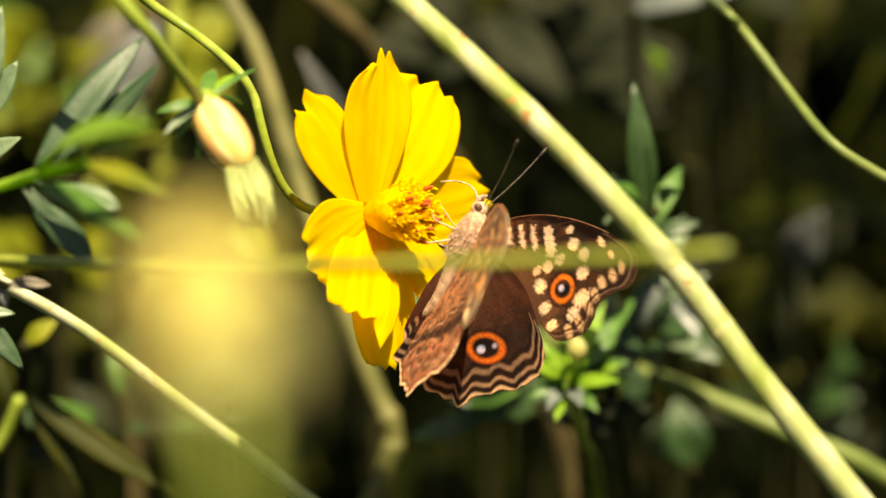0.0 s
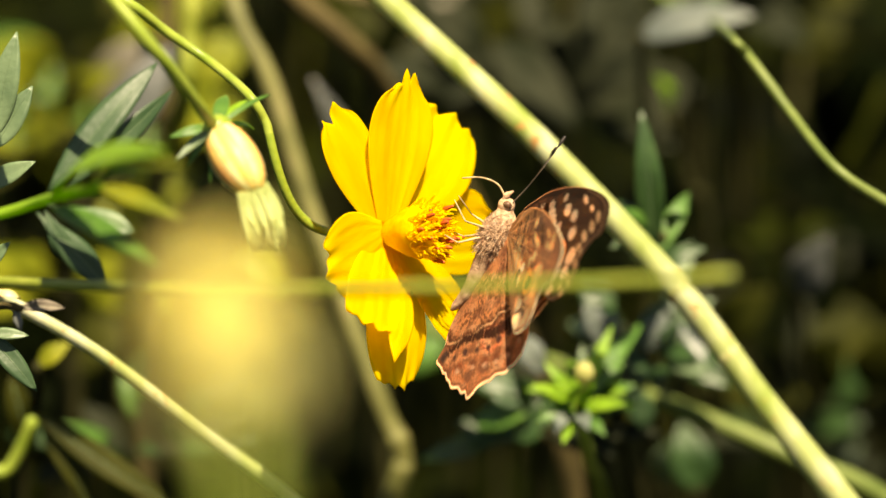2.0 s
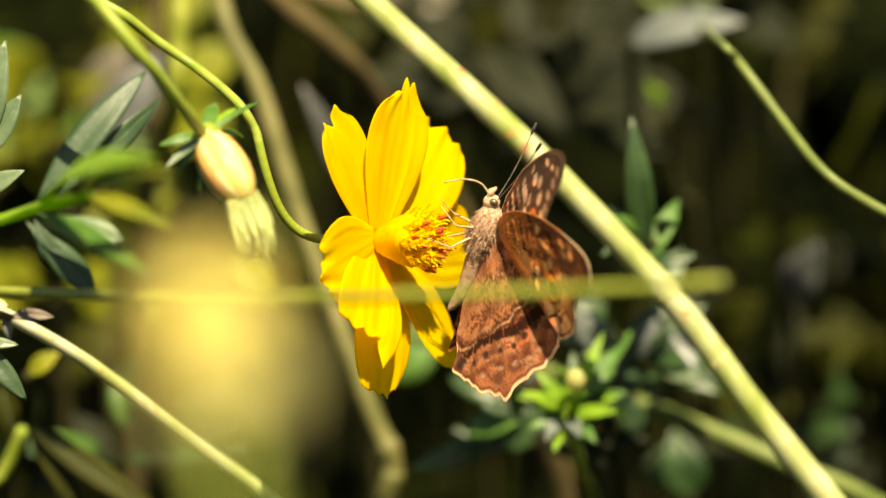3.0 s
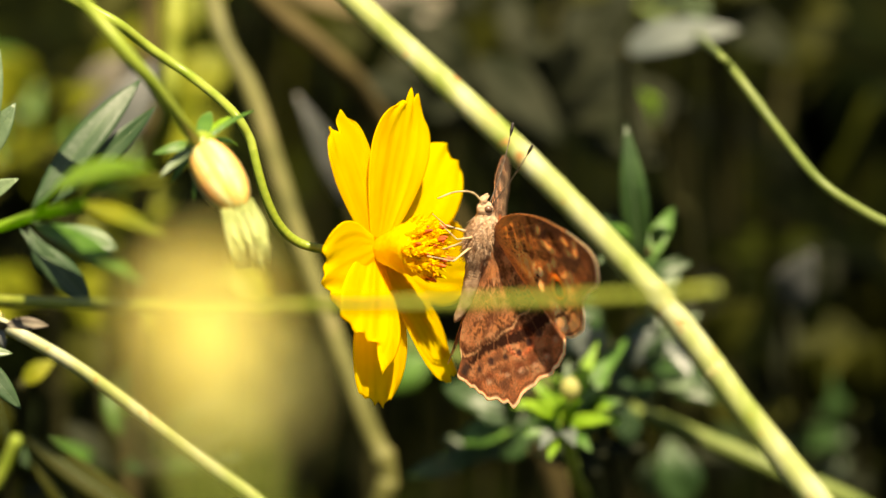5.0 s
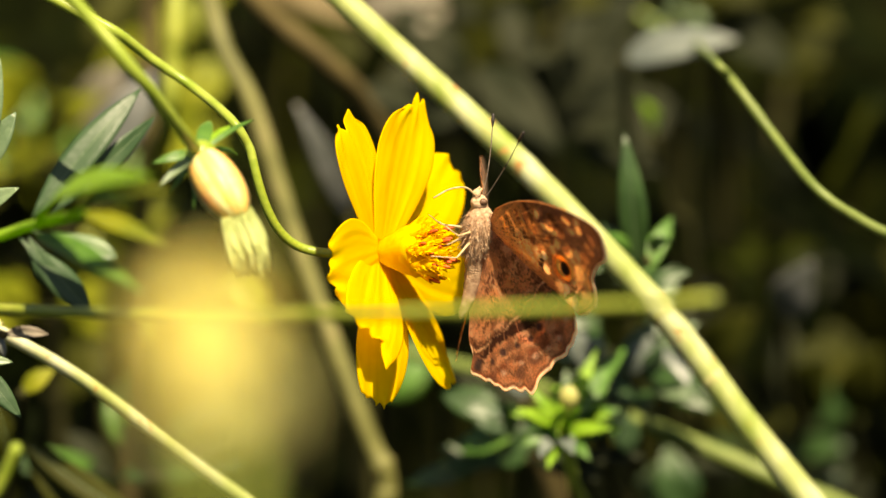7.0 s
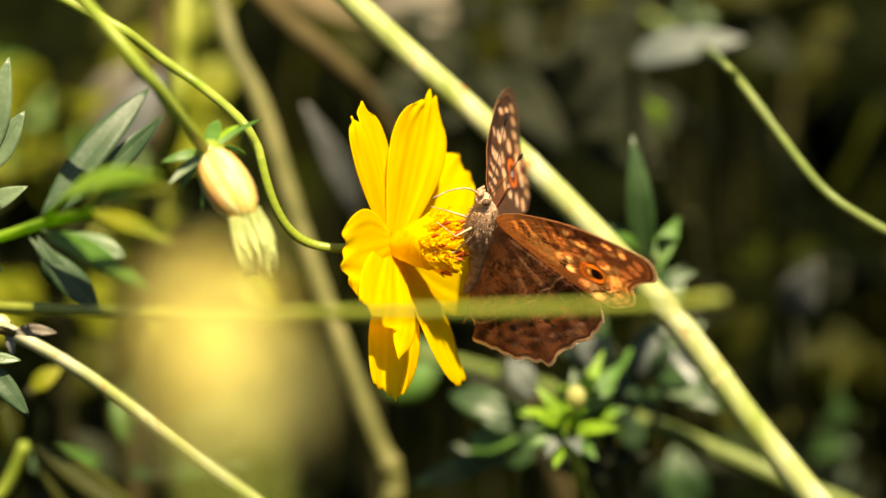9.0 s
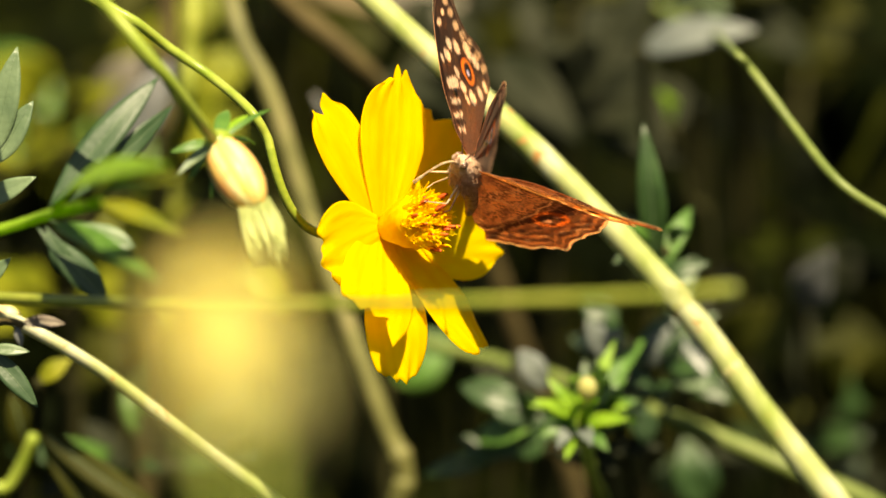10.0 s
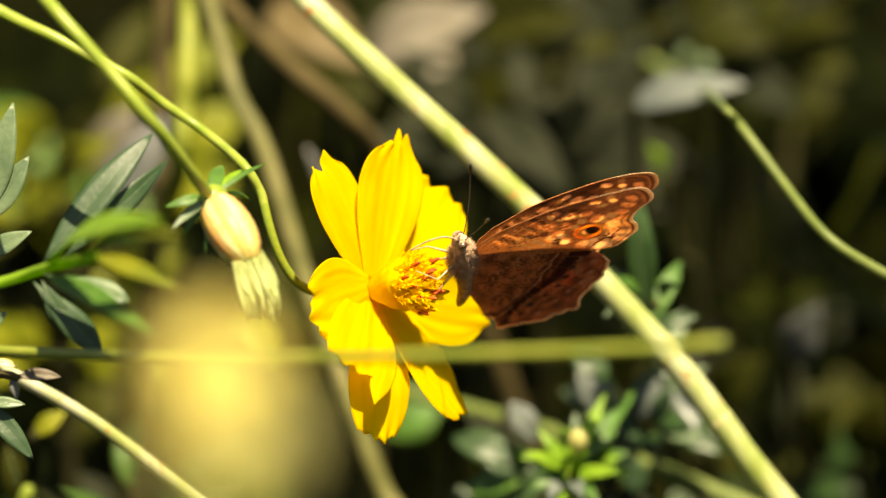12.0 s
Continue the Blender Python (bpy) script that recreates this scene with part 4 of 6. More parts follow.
# ---- the flower ----
# turn, rise, length, width, curl, roll, taper and lean of each petal, then its teeth: place across (-1 to 1), shortfall and steepness
PETALS = [
    (121.5, -1.2, 19.3, 10.0, 0.05, 4, 0.42, 0.0, ((-0.50, 0.00, 0.26), (0.50, 0.05, 0.20))),
    (86.5, 8.5, 21.2, 10.6, 0.10, -14, 0.56, -0.03, ((-0.62, 0.02, 0.42), (0.0, 0.00, 0.40), (0.55, 0.09, 0.10))),
    (46.0, 4.6, 21.2, 13.8, 0.0, -16, 0.34, 0.0, ((-0.70, 0.03, 0.20), (-0.12, 0.00, 0.24), (0.60, 0.07, 0.12))),
    (-2.8, 2.5, 23.2, 11.5, 0.0, 5, 0.42, 0.0, ((-0.45, 0.00, 0.22), (0.10, 0.02, 0.22), (0.70, 0.08, 0.18))),
    (-51.0, 10.5, 21.8, 9.8, 0.1, -14, 0.36, 0.0, ((-0.50, 0.05, 0.14), (0.15, 0.03, 0.20), (0.62, 0.00, 0.32))),
    (-93.0, 1.6, 20.3, 10.6, 0.0, 8, 0.34, 0.0, ((-0.60, 0.05, 0.08), (-0.15, 0.01, 0.18), (0.32, 0.00, 0.18), (0.80, 0.06, 0.10))),
    (-125.5, 14.5, 18.2, 11.6, -0.02, 13, 0.26, 0.0, ((-0.85, 0.20, 0.20), (-0.40, 0.17, 0.30), (0.12, 0.18, 0.30), (0.86, 0.00, 0.80))),
    (-162.0, -0.4, 13.6, 11.6, -0.1, 0, 0.32, 0.0, ((-0.75, 0.06, 0.22), (-0.30, 0.10, 0.30), (0.15, 0.00, 0.24), (0.65, 0.07, 0.28))),
]


def petal_data(length, width, seed, teeth, taper, lean, ridge=0.08, curl=0.0):
    """A petal with a narrow base, long soft pleats and a tip of uneven pointed teeth."""
    r = random.Random(seed)
    nu, nv = 44, 34
    verts, faces = [], []
    ph = r.uniform(0, 6)
    pleats = [(r.uniform(-0.9, 0.9), r.uniform(0.05, 0.12), r.uniform(-1, 1)) for _ in range(7)]
    for side in (0, 1):
        for i in range(nv + 1):
            f = i / nv
            for j in range(nu + 1):
                c = j / nu * 2 - 1
                w = width / 2 * (0.34 + 0.66 * math.sin(math.pi / 2 * min(1, f / 0.62)) ** 1.15) * (1 - taper * max(0, (f - 0.60) / 0.40) ** 1.7)
                drop = min(d + steep * abs(c - at_) ** 1.1 for at_, d, steep in teeth)
                notch = drop * max(0, (f - 0.70) / 0.30) ** 1.6
                x = length * (0.05 + 0.95 * f * (1 - notch))
                z = ridge * MM * (math.cos(c * 9.5 + 0.4) * 0.45 + math.cos(c * 19 + ph) * 0.30) * min(1, f * 2.5)
                z += sum(0.07 * MM * k * math.exp(-((c - at_) / wide) ** 2) for at_, wide, k in pleats) * math.sin(math.pi * min(1, 0.12 + f * 0.88)) ** 0.6
                z += 0.35 * MM * math.sin(math.pi * f) + 0.30 * MM * c * c * math.sin(math.pi * f)
                z += curl * MM * max(0, f - 0.55) ** 2 * 10
                z += 0.28 * MM * math.sin(3 * f + ph + 2 * c) * f
                z += 0.22 * MM * math.sin(c * 11 + ph) * max(0, f - 0.72) / 0.28
                verts.append(Vector((x, w * c + lean * length * f * f, z - side * 0.00016)))
    n = (nu + 1) * (nv + 1)
    for i in range(nv):
        for j in range(nu):
            a = i * (nu + 1) + j
            faces.append((a, a + nu + 1, a + nu + 2, a + 1))
            faces.append(tuple(n + q for q in (a, a + 1, a + nu + 2, a + nu + 1)))
    rim = [j for j in range(nu + 1)] + [i * (nu + 1) + nu for i in range(1, nv + 1)] + [nv * (nu + 1) + j for j in range(nu - 1, -1, -1)] + \
          [i * (nu + 1) for i in range(nv - 1, 0, -1)]
    for a, c in zip(rim, rim[1:] + rim[:1]):
        faces.append((a, c, n + c, n + a))
    return verts, faces


def floret_data(base, tip, radius, rnd):
    """A disc floret: a slender tube that widens into a mouth of five pointed lobes bent outwards."""
    way = (tip - base).normalized()
    u = way.orthogonal().normalized()
    w = way.cross(u)
    turn = rnd.uniform(0, 6)
    sides = 10
    bend = Vector((rnd.uniform(-0.3, 0.3), rnd.uniform(-0.3, 0.3), 0)) * MM
    verts, faces = [], []
    for f, r in ((0.0, 0.55), (0.35, 0.6), (0.7, 0.85), (0.9, 1.15), (1.0, 1.3)):
        c = base.lerp(tip, f) + bend * math.sin(math.pi * f)
        for s in range(sides):
            a = turn + 2 * math.pi * s / sides
            verts.append(c + (u * math.cos(a) + w * math.sin(a)) * radius * r)
    for i in range(4):
        for s in range(sides):
            a, b = i * sides + s, i * sides + (s + 1) % sides
            faces.append((a, b, b + sides, a + sides))
    rim = 4 * sides
    for s in range(0, sides, 2):
        a = turn + 2 * math.pi * (s + 0.5) / sides
        verts.append(tip + bend * 0 + (u * math.cos(a) + w * math.sin(a)) * radius * 2.0 + way * radius * rnd.uniform(0.9, 1.9))
        faces.append((rim + s, rim + s + 1, len(verts) - 1))
    return verts, faces


def build_flower():
    root = tagged(new("cosmos_flower"), "open bright yellow cosmos flower with toothed petals", "flower")
    for k, (turn, rise, length, width, curl, roll, taper, lean, teeth) in enumerate(PETALS):
        v, f = petal_data(length * MM, width * MM, 100 + k, teeth, taper, lean, curl=curl)
        p = mesh_part("petal", v, f, M_PETAL, root)
        p.matrix_local = pose(0, 0, (0.25 if k % 2 else -0.25) * MM, 0, 0, turn) @ pose(0, 0, 0, 0, -rise, 0) @ pose(0, 0, 0, roll)
    v, f = join([ball_data((0, 0, -0.0024), (0.0021, 0.0021, 0.0022)), tube_data([Vector((0, 0, -0.0045)), Vector((0, 0, -0.003)), Vector((0, 0, -0.002))], [0.0007, 0.0012, 0.0022], 10)])
    mesh_part("receptacle", v, f, M_STEM_THIN, root, "green receptacle behind the petals")
    for k in range(8):
        a = radians(45 * k + 20)
        blade("bract", (0.0018 * math.cos(a), 0.0018 * math.sin(a), -0.0028), (0.006 * math.cos(a), 0.006 * math.sin(a), -0.0016), 0.0014, M_LEAF, root,
              facing=(0, 0, -1), seed=k, rows=5)
    # a cone of packed floret tubes that widens upwards into the open heads
    v, f = tube_data(smooth_line([Vector((0, 0, z)) * MM for z in (0.2, 1.6, 3.4, 5.2, 6.4)], 4), [1.5 * MM, 2.1 * MM, 2.9 * MM, 3.5 * MM, 3.1 * MM], 26, 0.10)
    mesh_part("disc", v, f, M_FLORET, root, "golden centre disc")
    r = random.Random(5)
    count = 96
    for k in range(count):
        q = (k + 0.5) / count
        a = k * 2.39996 + r.uniform(-0.25, 0.25)
        rim = math.sqrt(q)
        b = Vector((2.0 * rim * math.cos(a), 2.0 * rim * math.sin(a), 2.6 + 2.2 * (1 - q))) * MM
        out = rim * r.uniform(3.3, 4.1)
        e = Vector((out * math.cos(a), out * math.sin(a), r.uniform(7.0, 9.6) - 1.0 * q)) * MM
        v, f = floret_data(b, e, r.uniform(0.32, 0.44) * MM, r)
        fl = mesh_part("floret", v, f, M_FLORET if k % 13 else M_STIGMA, root)
        d = (e - b).normalized()
        if k % 5 == 1:
            a2 = e + d * r.uniform(0.9, 1.5) * MM
            tube("anther", [e - d * 0.5 * MM, e.lerp(a2, 0.5), a2], [0.00026, 0.00030, 0.00016], M_ANTHER, fl, sides=6, per=2, wobble=0.0)
        elif k % 3 == 0:
            a2 = e + d * r.uniform(0.8, 1.6) * MM + Vector((r.uniform(-0.5, 0.5), r.uniform(-0.5, 0.5), 0)) * MM
            tube("stigma", [e - d * 0.4 * MM, e.lerp(a2, 0.6) + d.orthogonal() * 0.2 * MM, a2], [0.00012, 0.00013, 0.00010], M_FLORET, fl, sides=6, per=3, wobble=0.0)
    return root


FLOWER = build_flower()


# ---- the stem below the flower, in short rigid pieces ----
def build_bending_stem():
    pieces = []
    for k, length in enumerate((0.00167, 0.00153, 0.00141, 0.00130, 0.00120, 0.00112, 0.00106, 0.00099, 0.00093, 0.00088, 0.00084, 0.00085, 0.00087, 0.00091, 0.00096, 0.00103, 0.00110, 0.00119, 0.00129, 0.00139)):
        v, f = [], []
        for z, r in ((-0.12, 0.00061), (0.3, 0.0006), (0.7, 0.0006), (1.12, 0.00058)):
            v += [(r * math.cos(math.pi * q / 8), r * math.sin(math.pi * q / 8), z * length) for q in range(16)]
        for i in range(3):
            f += [(i * 16 + q, i * 16 + (q + 1) % 16, i * 16 + 16 + (q + 1) % 16, i * 16 + 16 + q) for q in range(16)]
        pieces.append(mesh_part("flower_stem_piece", v, f, M_STEM_THIN, LEFT))
    return pieces


STEM_PIECES = build_bending_stem()


# ---- the butterfly ----
def closed_curve(pts, count):
    p = np.array(pts, float)
    n = len(p)
    out = []
    for i in range(n - 1):
        a, b, c, d = p[max(i - 1, 0)], p[i], p[i + 1], p[min(i + 2, n - 1)]
        for t in np.linspace(0, 1, 12, endpoint=False):
            out.append(0.5 * ((2 * b) + (c - a) * t + (2 * a - 5 * b + 4 * c - d) * t * t + (3 * b - a - 3 * c + d) * t ** 3))
    out.append(p[-1])
    out = np.array(out)
    s = np.r_[0, np.cumsum(np.hypot(*np.diff(out, axis=0).T))]
    q = np.linspace(0, s[-1], count)
    return np.c_[np.interp(q, s, out[:, 0]), np.interp(q, s, out[:, 1])]


class Paint:
    """Colours a set of wing points (millimetres along the body, and out from it)."""

    def __init__(self, pts, colour):
        self.p = pts
        self.c = np.tile(np.array(colour, float), (len(pts), 1))
        self.w = np.array([noise.noise(Vector((x * 0.9, y * 0.9, 3.0))) for x, y in pts])
        self.w3 = np.array([noise.noise(Vector((x * 0.42, y * 0.6, 11.0))) for x, y in pts])
        self.w2 = np.array([noise.noise(Vector((x * 2.6, y * 2.6, 7.0))) for x, y in pts])

    def lay(self, mask, colour):
        m = np.clip(mask, 0, 1)[:, None]
        self.c = self.c * (1 - m) + np.array(colour) * m

    def spot(self, centre, rx, ry, colour, turn=0.0, soft=0.16, rough=0.0, strength=1.0):
        d = self.p - np.array(centre)
        c, s = math.cos(radians(turn)), math.sin(radians(turn))
        u, v = d[:, 0] * c + d[:, 1] * s, -d[:, 0] * s + d[:, 1] * c
        q = np.sqrt((u / rx) ** 2 + (v / ry) ** 2) + rough * self.w2
        self.lay(strength * (1 - q + soft) / (2 * soft), colour)

    def veins(self, ang, rim, colour, count, half, strength):
        """Thin veins that fan out from the wing's base."""
        lo, hi = ang.min(), ang.max()
        for k in range(count):
            at_ = lo + (hi - lo) * (k + 0.5) / count
            reach = np.hypot(*(self.p - self.p[0]).T)
            self.lay(strength * np.where(rim > 0.12, 1.3 - np.abs(ang - at_) * reach / half, 0), colour)

    def stroke(self, line, width, colour, soft=0.12, rough=0.15, strength=1.0, width_end=None):
        best = np.full(len(self.p), -9.0)
        n = len(line) - 1
        for i in range(n):
            a, b = np.array(line[i]), np.array(line[i + 1])
            t = np.clip(((self.p - a) @ (b - a)) / ((b - a) @ (b - a)), 0, 1)
            d = np.hypot(*(self.p - a - t[:, None] * (b - a)).T)
            w = width if width_end is None else width + (width_end - width) * (i + t) / n
            best = np.maximum(best, w / 2 - d)
        self.lay(strength * ((best + rough * self.w2) / soft + 0.5), colour)


FORE_BASE, HIND_BASE = (0.69, 0.31), (-0.36, 0.58)
FORE_EDGE = [(1.26, 0.15), (3.05, 1.08), (4.85, 2.79), (7.41, 6.76), (9.18, 11.13), (10.27, 15.84), (10.57, 19.64), (10.33, 22.27), (9.56, 23.59), (8.27, 24.18), (6.94, 24.40), (5.67, 23.99), (4.45, 22.64), (2.98, 21.55), (1.34, 20.93), (-0.18, 21.32), (-2.17, 21.02), (-3.71, 19.69), (-4.82, 18.42), (-5.23, 16.85), (-4.34, 13.43), (-2.91, 8.74), (-0.86, 3.08), (0.01, 0.79)]
HIND_EDGE = [(0.16, 0.58), (0.15, 4.67), (-0.45, 8.40), (-2.05, 11.73), (-3.86, 14.89), (-5.68, 16.88), (-7.30, 17.44), (-9.24, 17.51), (-10.09, 16.89), (-11.35, 16.48), (-12.67, 15.18), (-14.36, 14.20), (-15.84, 13.37), (-17.71, 13.07), (-17.33, 11.63), (-17.96, 10.90), (-18.02, 9.87), (-18.56, 8.83), (-18.52, 7.49), (-18.73, 6.68), (-18.38, 5.57), (-18.55, 4.21), (-18.46, 2.32), (-16.26, 1.98), (-14.30, 0.65), (-12.02, -0.05), (-8.57, -1.03), (-4.63, -1.06), (-1.21, -0.04)]
CREAM, DARK, BLACK = (0.64, 0.48, 0.31), (0.06, 0.028, 0.016), (0.008, 0.006, 0.006)


def fore_under(pts, rim, run, ang):
    p = Paint(pts, (0.165, 0.070, 0.036))
    p.spot((1.46, 5.83), 5.6, 8.5, (0.31, 0.17, 0.085), 0, 0.4, 0.1)
    p.spot((7.82, 19.73), 4.5, 6.5, (0.21, 0.095, 0.06), 0, 0.5, 0.2, 0.7)
    p.lay(0.5 * (p.w * 1.6 + 0.1), (0.33, 0.17, 0.09))
    p.lay(0.6 * (p.w2 * 2 - 0.35), (0.11, 0.04, 0.02))
    p.spot((1.03, 7.91), 1.7, 2.6, (0.46, 0.35, 0.20), 40, 0.4, 0.5, 0.9)
    p.spot((0.60, 9.99), 1.3, 1.7, (0.48, 0.38, 0.24), 0, 0.4, 0.5, 0.9)
    for line, w, c in (([(4.65, 5.50), (3.66, 6.49), (1.93, 6.89)], 0.5, (0.30, 0.13, 0.06)), ([(5.55, 7.28), (4.38, 8.25), (2.79, 8.80)], 0.5, (0.36, 0.17, 0.07)),
                       
                       ([(3.15, 4.03), (2.26, 4.11), (1.26, 3.77)], 0.35, DARK), ([(4.27, 4.76), (3.21, 5.61), (1.57, 5.47)], 0.42, DARK), ([(5.17, 6.17), (4.03, 7.57), (2.13, 7.72)], 0.45, DARK),
                       ([(6.39, 8.34), (4.72, 8.93), (4.69, 10.33), (2.59, 9.35)], 0.95, (0.13, 0.05, 0.03)), ([(6.39, 9.65), (4.69, 9.96)], 0.5, DARK),
                       ([(4.34, 12.93), (4.95, 14.48)], 1.1, (0.16, 0.06, 0.03)), ([(2.77, 10.94), (1.43, 10.88)], 0.9, (0.22, 0.10, 0.05)),
                       ([(8.12, 11.93), (6.12, 12.39)], 2.0, (0.075, 0.035, 0.03)), ([(8.13, 12.67), (6.35, 13.21)], 1.3, (0.06, 0.03, 0.025))):
        p.stroke(line, w, c, 0.18, 0.45)
    p.spot((9.26, 15.26), 1.0, 2.0, (0.17, 0.07, 0.045), 0, 0.5, 0.5, 0.8)
    for c, rx, ry in (((9.09, 19.15), 0.85, 0.5), ((7.96, 19.28), 0.6, 0.5), ((4.24, 18.57), 0.9, 0.6), ((2.89, 17.03), 0.8, 0.9)):
        p.spot(c, rx, ry, (0.72, 0.46, 0.24), 0, 0.3, 0.4)
    p.spot((-2.65, 19.30), 2.0, 2.9, (0.46, 0.36, 0.25), 20, 0.4, 0.35)
    p.spot((0.69, 19.64), 1.9, 1.8, (0.44, 0.26, 0.12), 0, 0.5, 0.4, 0.8)
    p.spot((-2.32, 14.85), 1.2, 1.4, (0.46, 0.36, 0.24), 0, 0.4, 0.3, 0.9)
    p.stroke([(0.20, 11.02), (-0.84, 10.81)], 1.0, BLACK, 0.15, 0.3)
    p.stroke([(-4.61, 16.20), (-3.19, 17.15), (-1.76, 17.91)], 0.9, (0.05, 0.028, 0.022), 0.2, 0.5)
    p.stroke([(-1.25, 18.03), (-0.43, 18.91)], 0.35, DARK, 0.2, 0.3)
    p.spot((1.71, 17.63), 1.5, 1.6, (0.56, 0.40, 0.20), 0, 0.4, 0.2)
    p.stroke([(3.25, 3.50), (1.47, 4.03)], 0.50, (0.52, 0.27, 0.10), 0.14, 0.35)
    p.stroke([(4.85, 4.95), (3.61, 5.96), (2.36, 6.79)], 0.40, (0.42, 0.24, 0.12), 0.14, 0.35)
    p.stroke([(5.76, 7.32), (4.97, 8.25)], 0.55, (0.42, 0.24, 0.12), 0.14, 0.35)
    p.stroke([(5.97, 12.10), (5.87, 14.53)], 0.90, (0.68, 0.46, 0.24), 0.14, 0.35)
    p.stroke([(8.71, 16.66), (8.45, 17.54)], 0.55, (0.68, 0.46, 0.24), 0.14, 0.35)
    p.stroke([(7.52, 17.39), (7.49, 18.37)], 0.60, (0.68, 0.46, 0.24), 0.14, 0.35)
    p.stroke([(1.10, 7.02), (-0.45, 8.37)], 0.60, (0.52, 0.27, 0.10), 0.14, 0.35)
    p.stroke([(1.52, 8.86), (-0.14, 10.00)], 0.60, (0.52, 0.27, 0.10), 0.14, 0.35)
    p.stroke([(4.25, 4.36), (2.58, 5.11), (1.57, 5.47)], 0.45, (0.05, 0.02, 0.012), 0.16, 0.4, 0.85)
    p.stroke([(5.98, 6.50), (4.28, 7.41), (2.83, 8.30)], 0.70, (0.05, 0.02, 0.012), 0.16, 0.4, 0.85)
    p.stroke([(7.66, 8.92), (6.10, 9.80)], 1.10, (0.05, 0.02, 0.012), 0.16, 0.4, 0.85)
    p.stroke([(2.15, 3.02), (0.96, 3.25)], 0.30, (0.05, 0.02, 0.012), 0.16, 0.4, 0.85)
    p.stroke([(3.94, 11.12), (3.87, 12.65)], 0.70, (0.05, 0.02, 0.012), 0.16, 0.4, 0.85)
    p.stroke([(8.05, 13.98), (6.86, 15.67)], 1.30, (0.05, 0.02, 0.012), 0.16, 0.4, 0.85)
    p.stroke([(-0.30, 10.34), (-1.32, 10.68)], 0.50, (0.05, 0.02, 0.012), 0.16, 0.4, 0.85)
    p.spot((4.12, 9.50), 0.62, 0.62, (0.55, 0.28, 0.12), 0, 0.22, 0.35)
    p.spot((7.34, 11.14), 0.62, 0.48, (0.68, 0.46, 0.24), 0, 0.22, 0.35)
    p.spot((4.34, 14.68), 0.72, 0.62, (0.68, 0.46, 0.24), 0, 0.22, 0.35)
    p.spot((3.01, 13.68), 0.80, 0.55, (0.68, 0.46, 0.24), 0, 0.22, 0.35)
    p.spot((1.30, 11.50), 0.60, 0.60, (0.74, 0.66, 0.50), 0, 0.22, 0.35)
    p.spot((-0.72, 11.71), 0.75, 0.62, (0.74, 0.66, 0.50), 0, 0.22, 0.35)
    p.spot((2.14, 17.30), 0.95, 1.00, (0.68, 0.46, 0.24), 0, 0.22, 0.35)
    p.spot((4.01, 17.54), 0.60, 0.50, (0.68, 0.46, 0.24), 0, 0.22, 0.35)
    p.spot((-0.34, 16.89), 0.60, 0.55, (0.68, 0.46, 0.24), 0, 0.22, 0.35)
    p.spot((-2.15, 15.32), 0.80, 0.50, (0.74, 0.66, 0.50), 0, 0.22, 0.35)
    p.spot((-3.91, 16.03), 1.60, 1.30, (0.74, 0.66, 0.50), 0, 0.22, 0.35)
    p.stroke([(-3.43, 15.08), (-2.52, 16.21), (-0.98, 17.40)], 0.5, (0.05, 0.02, 0.012), 0.18, 0.35)
    p.spot((1.15, 15.56), 2.1, 2.0, (0.09, 0.035, 0.02), 0, 0.12, 0.1)
    p.spot((1.15, 15.56), 1.8, 1.75, (0.58, 0.35, 0.11), 0, 0.10)
    p.spot((1.15, 15.56), 1.3, 1.22, (0.62, 0.30, 0.07), 0, 0.2)
    p.spot((1.07, 15.61), 1.05, 1.0, BLACK, 0, 0.12)
    r = random.Random(31)
    for k in range(9):
        x = 190 + 26 * k
        line = [(4.630 + 0.01511 * u + -0.02956 * v, -4.740 + 0.02956 * u + 0.01511 * v) for u, v in ((x, 132), (x + 14, 165), (x + 2, 195), (x + 16, 225), (x - 4, 255))]
        p.stroke(line, 0.16 + 0.10 * r.random(), DARK, 0.14, 0.25, 0.8)
    p.veins(ang, rim, (0.46, 0.24, 0.11), 17, 0.085, 0.5)
    edge = (run > 0.33) & (run < 0.80)
    p.lay(np.where(edge, 1.2 - np.abs(rim - 0.967) / 0.012, 0), (0.05, 0.025, 0.018))
    p.lay(np.where(edge, (rim - 0.978) / 0.008, 0), (0.84, 0.74, 0.58))
    p.lay(np.where(run < 0.33, (rim - 0.955) / 0.02, 0), (0.48, 0.27, 0.14))
    return p.c * np.array((1.22, 1.09, 0.88))


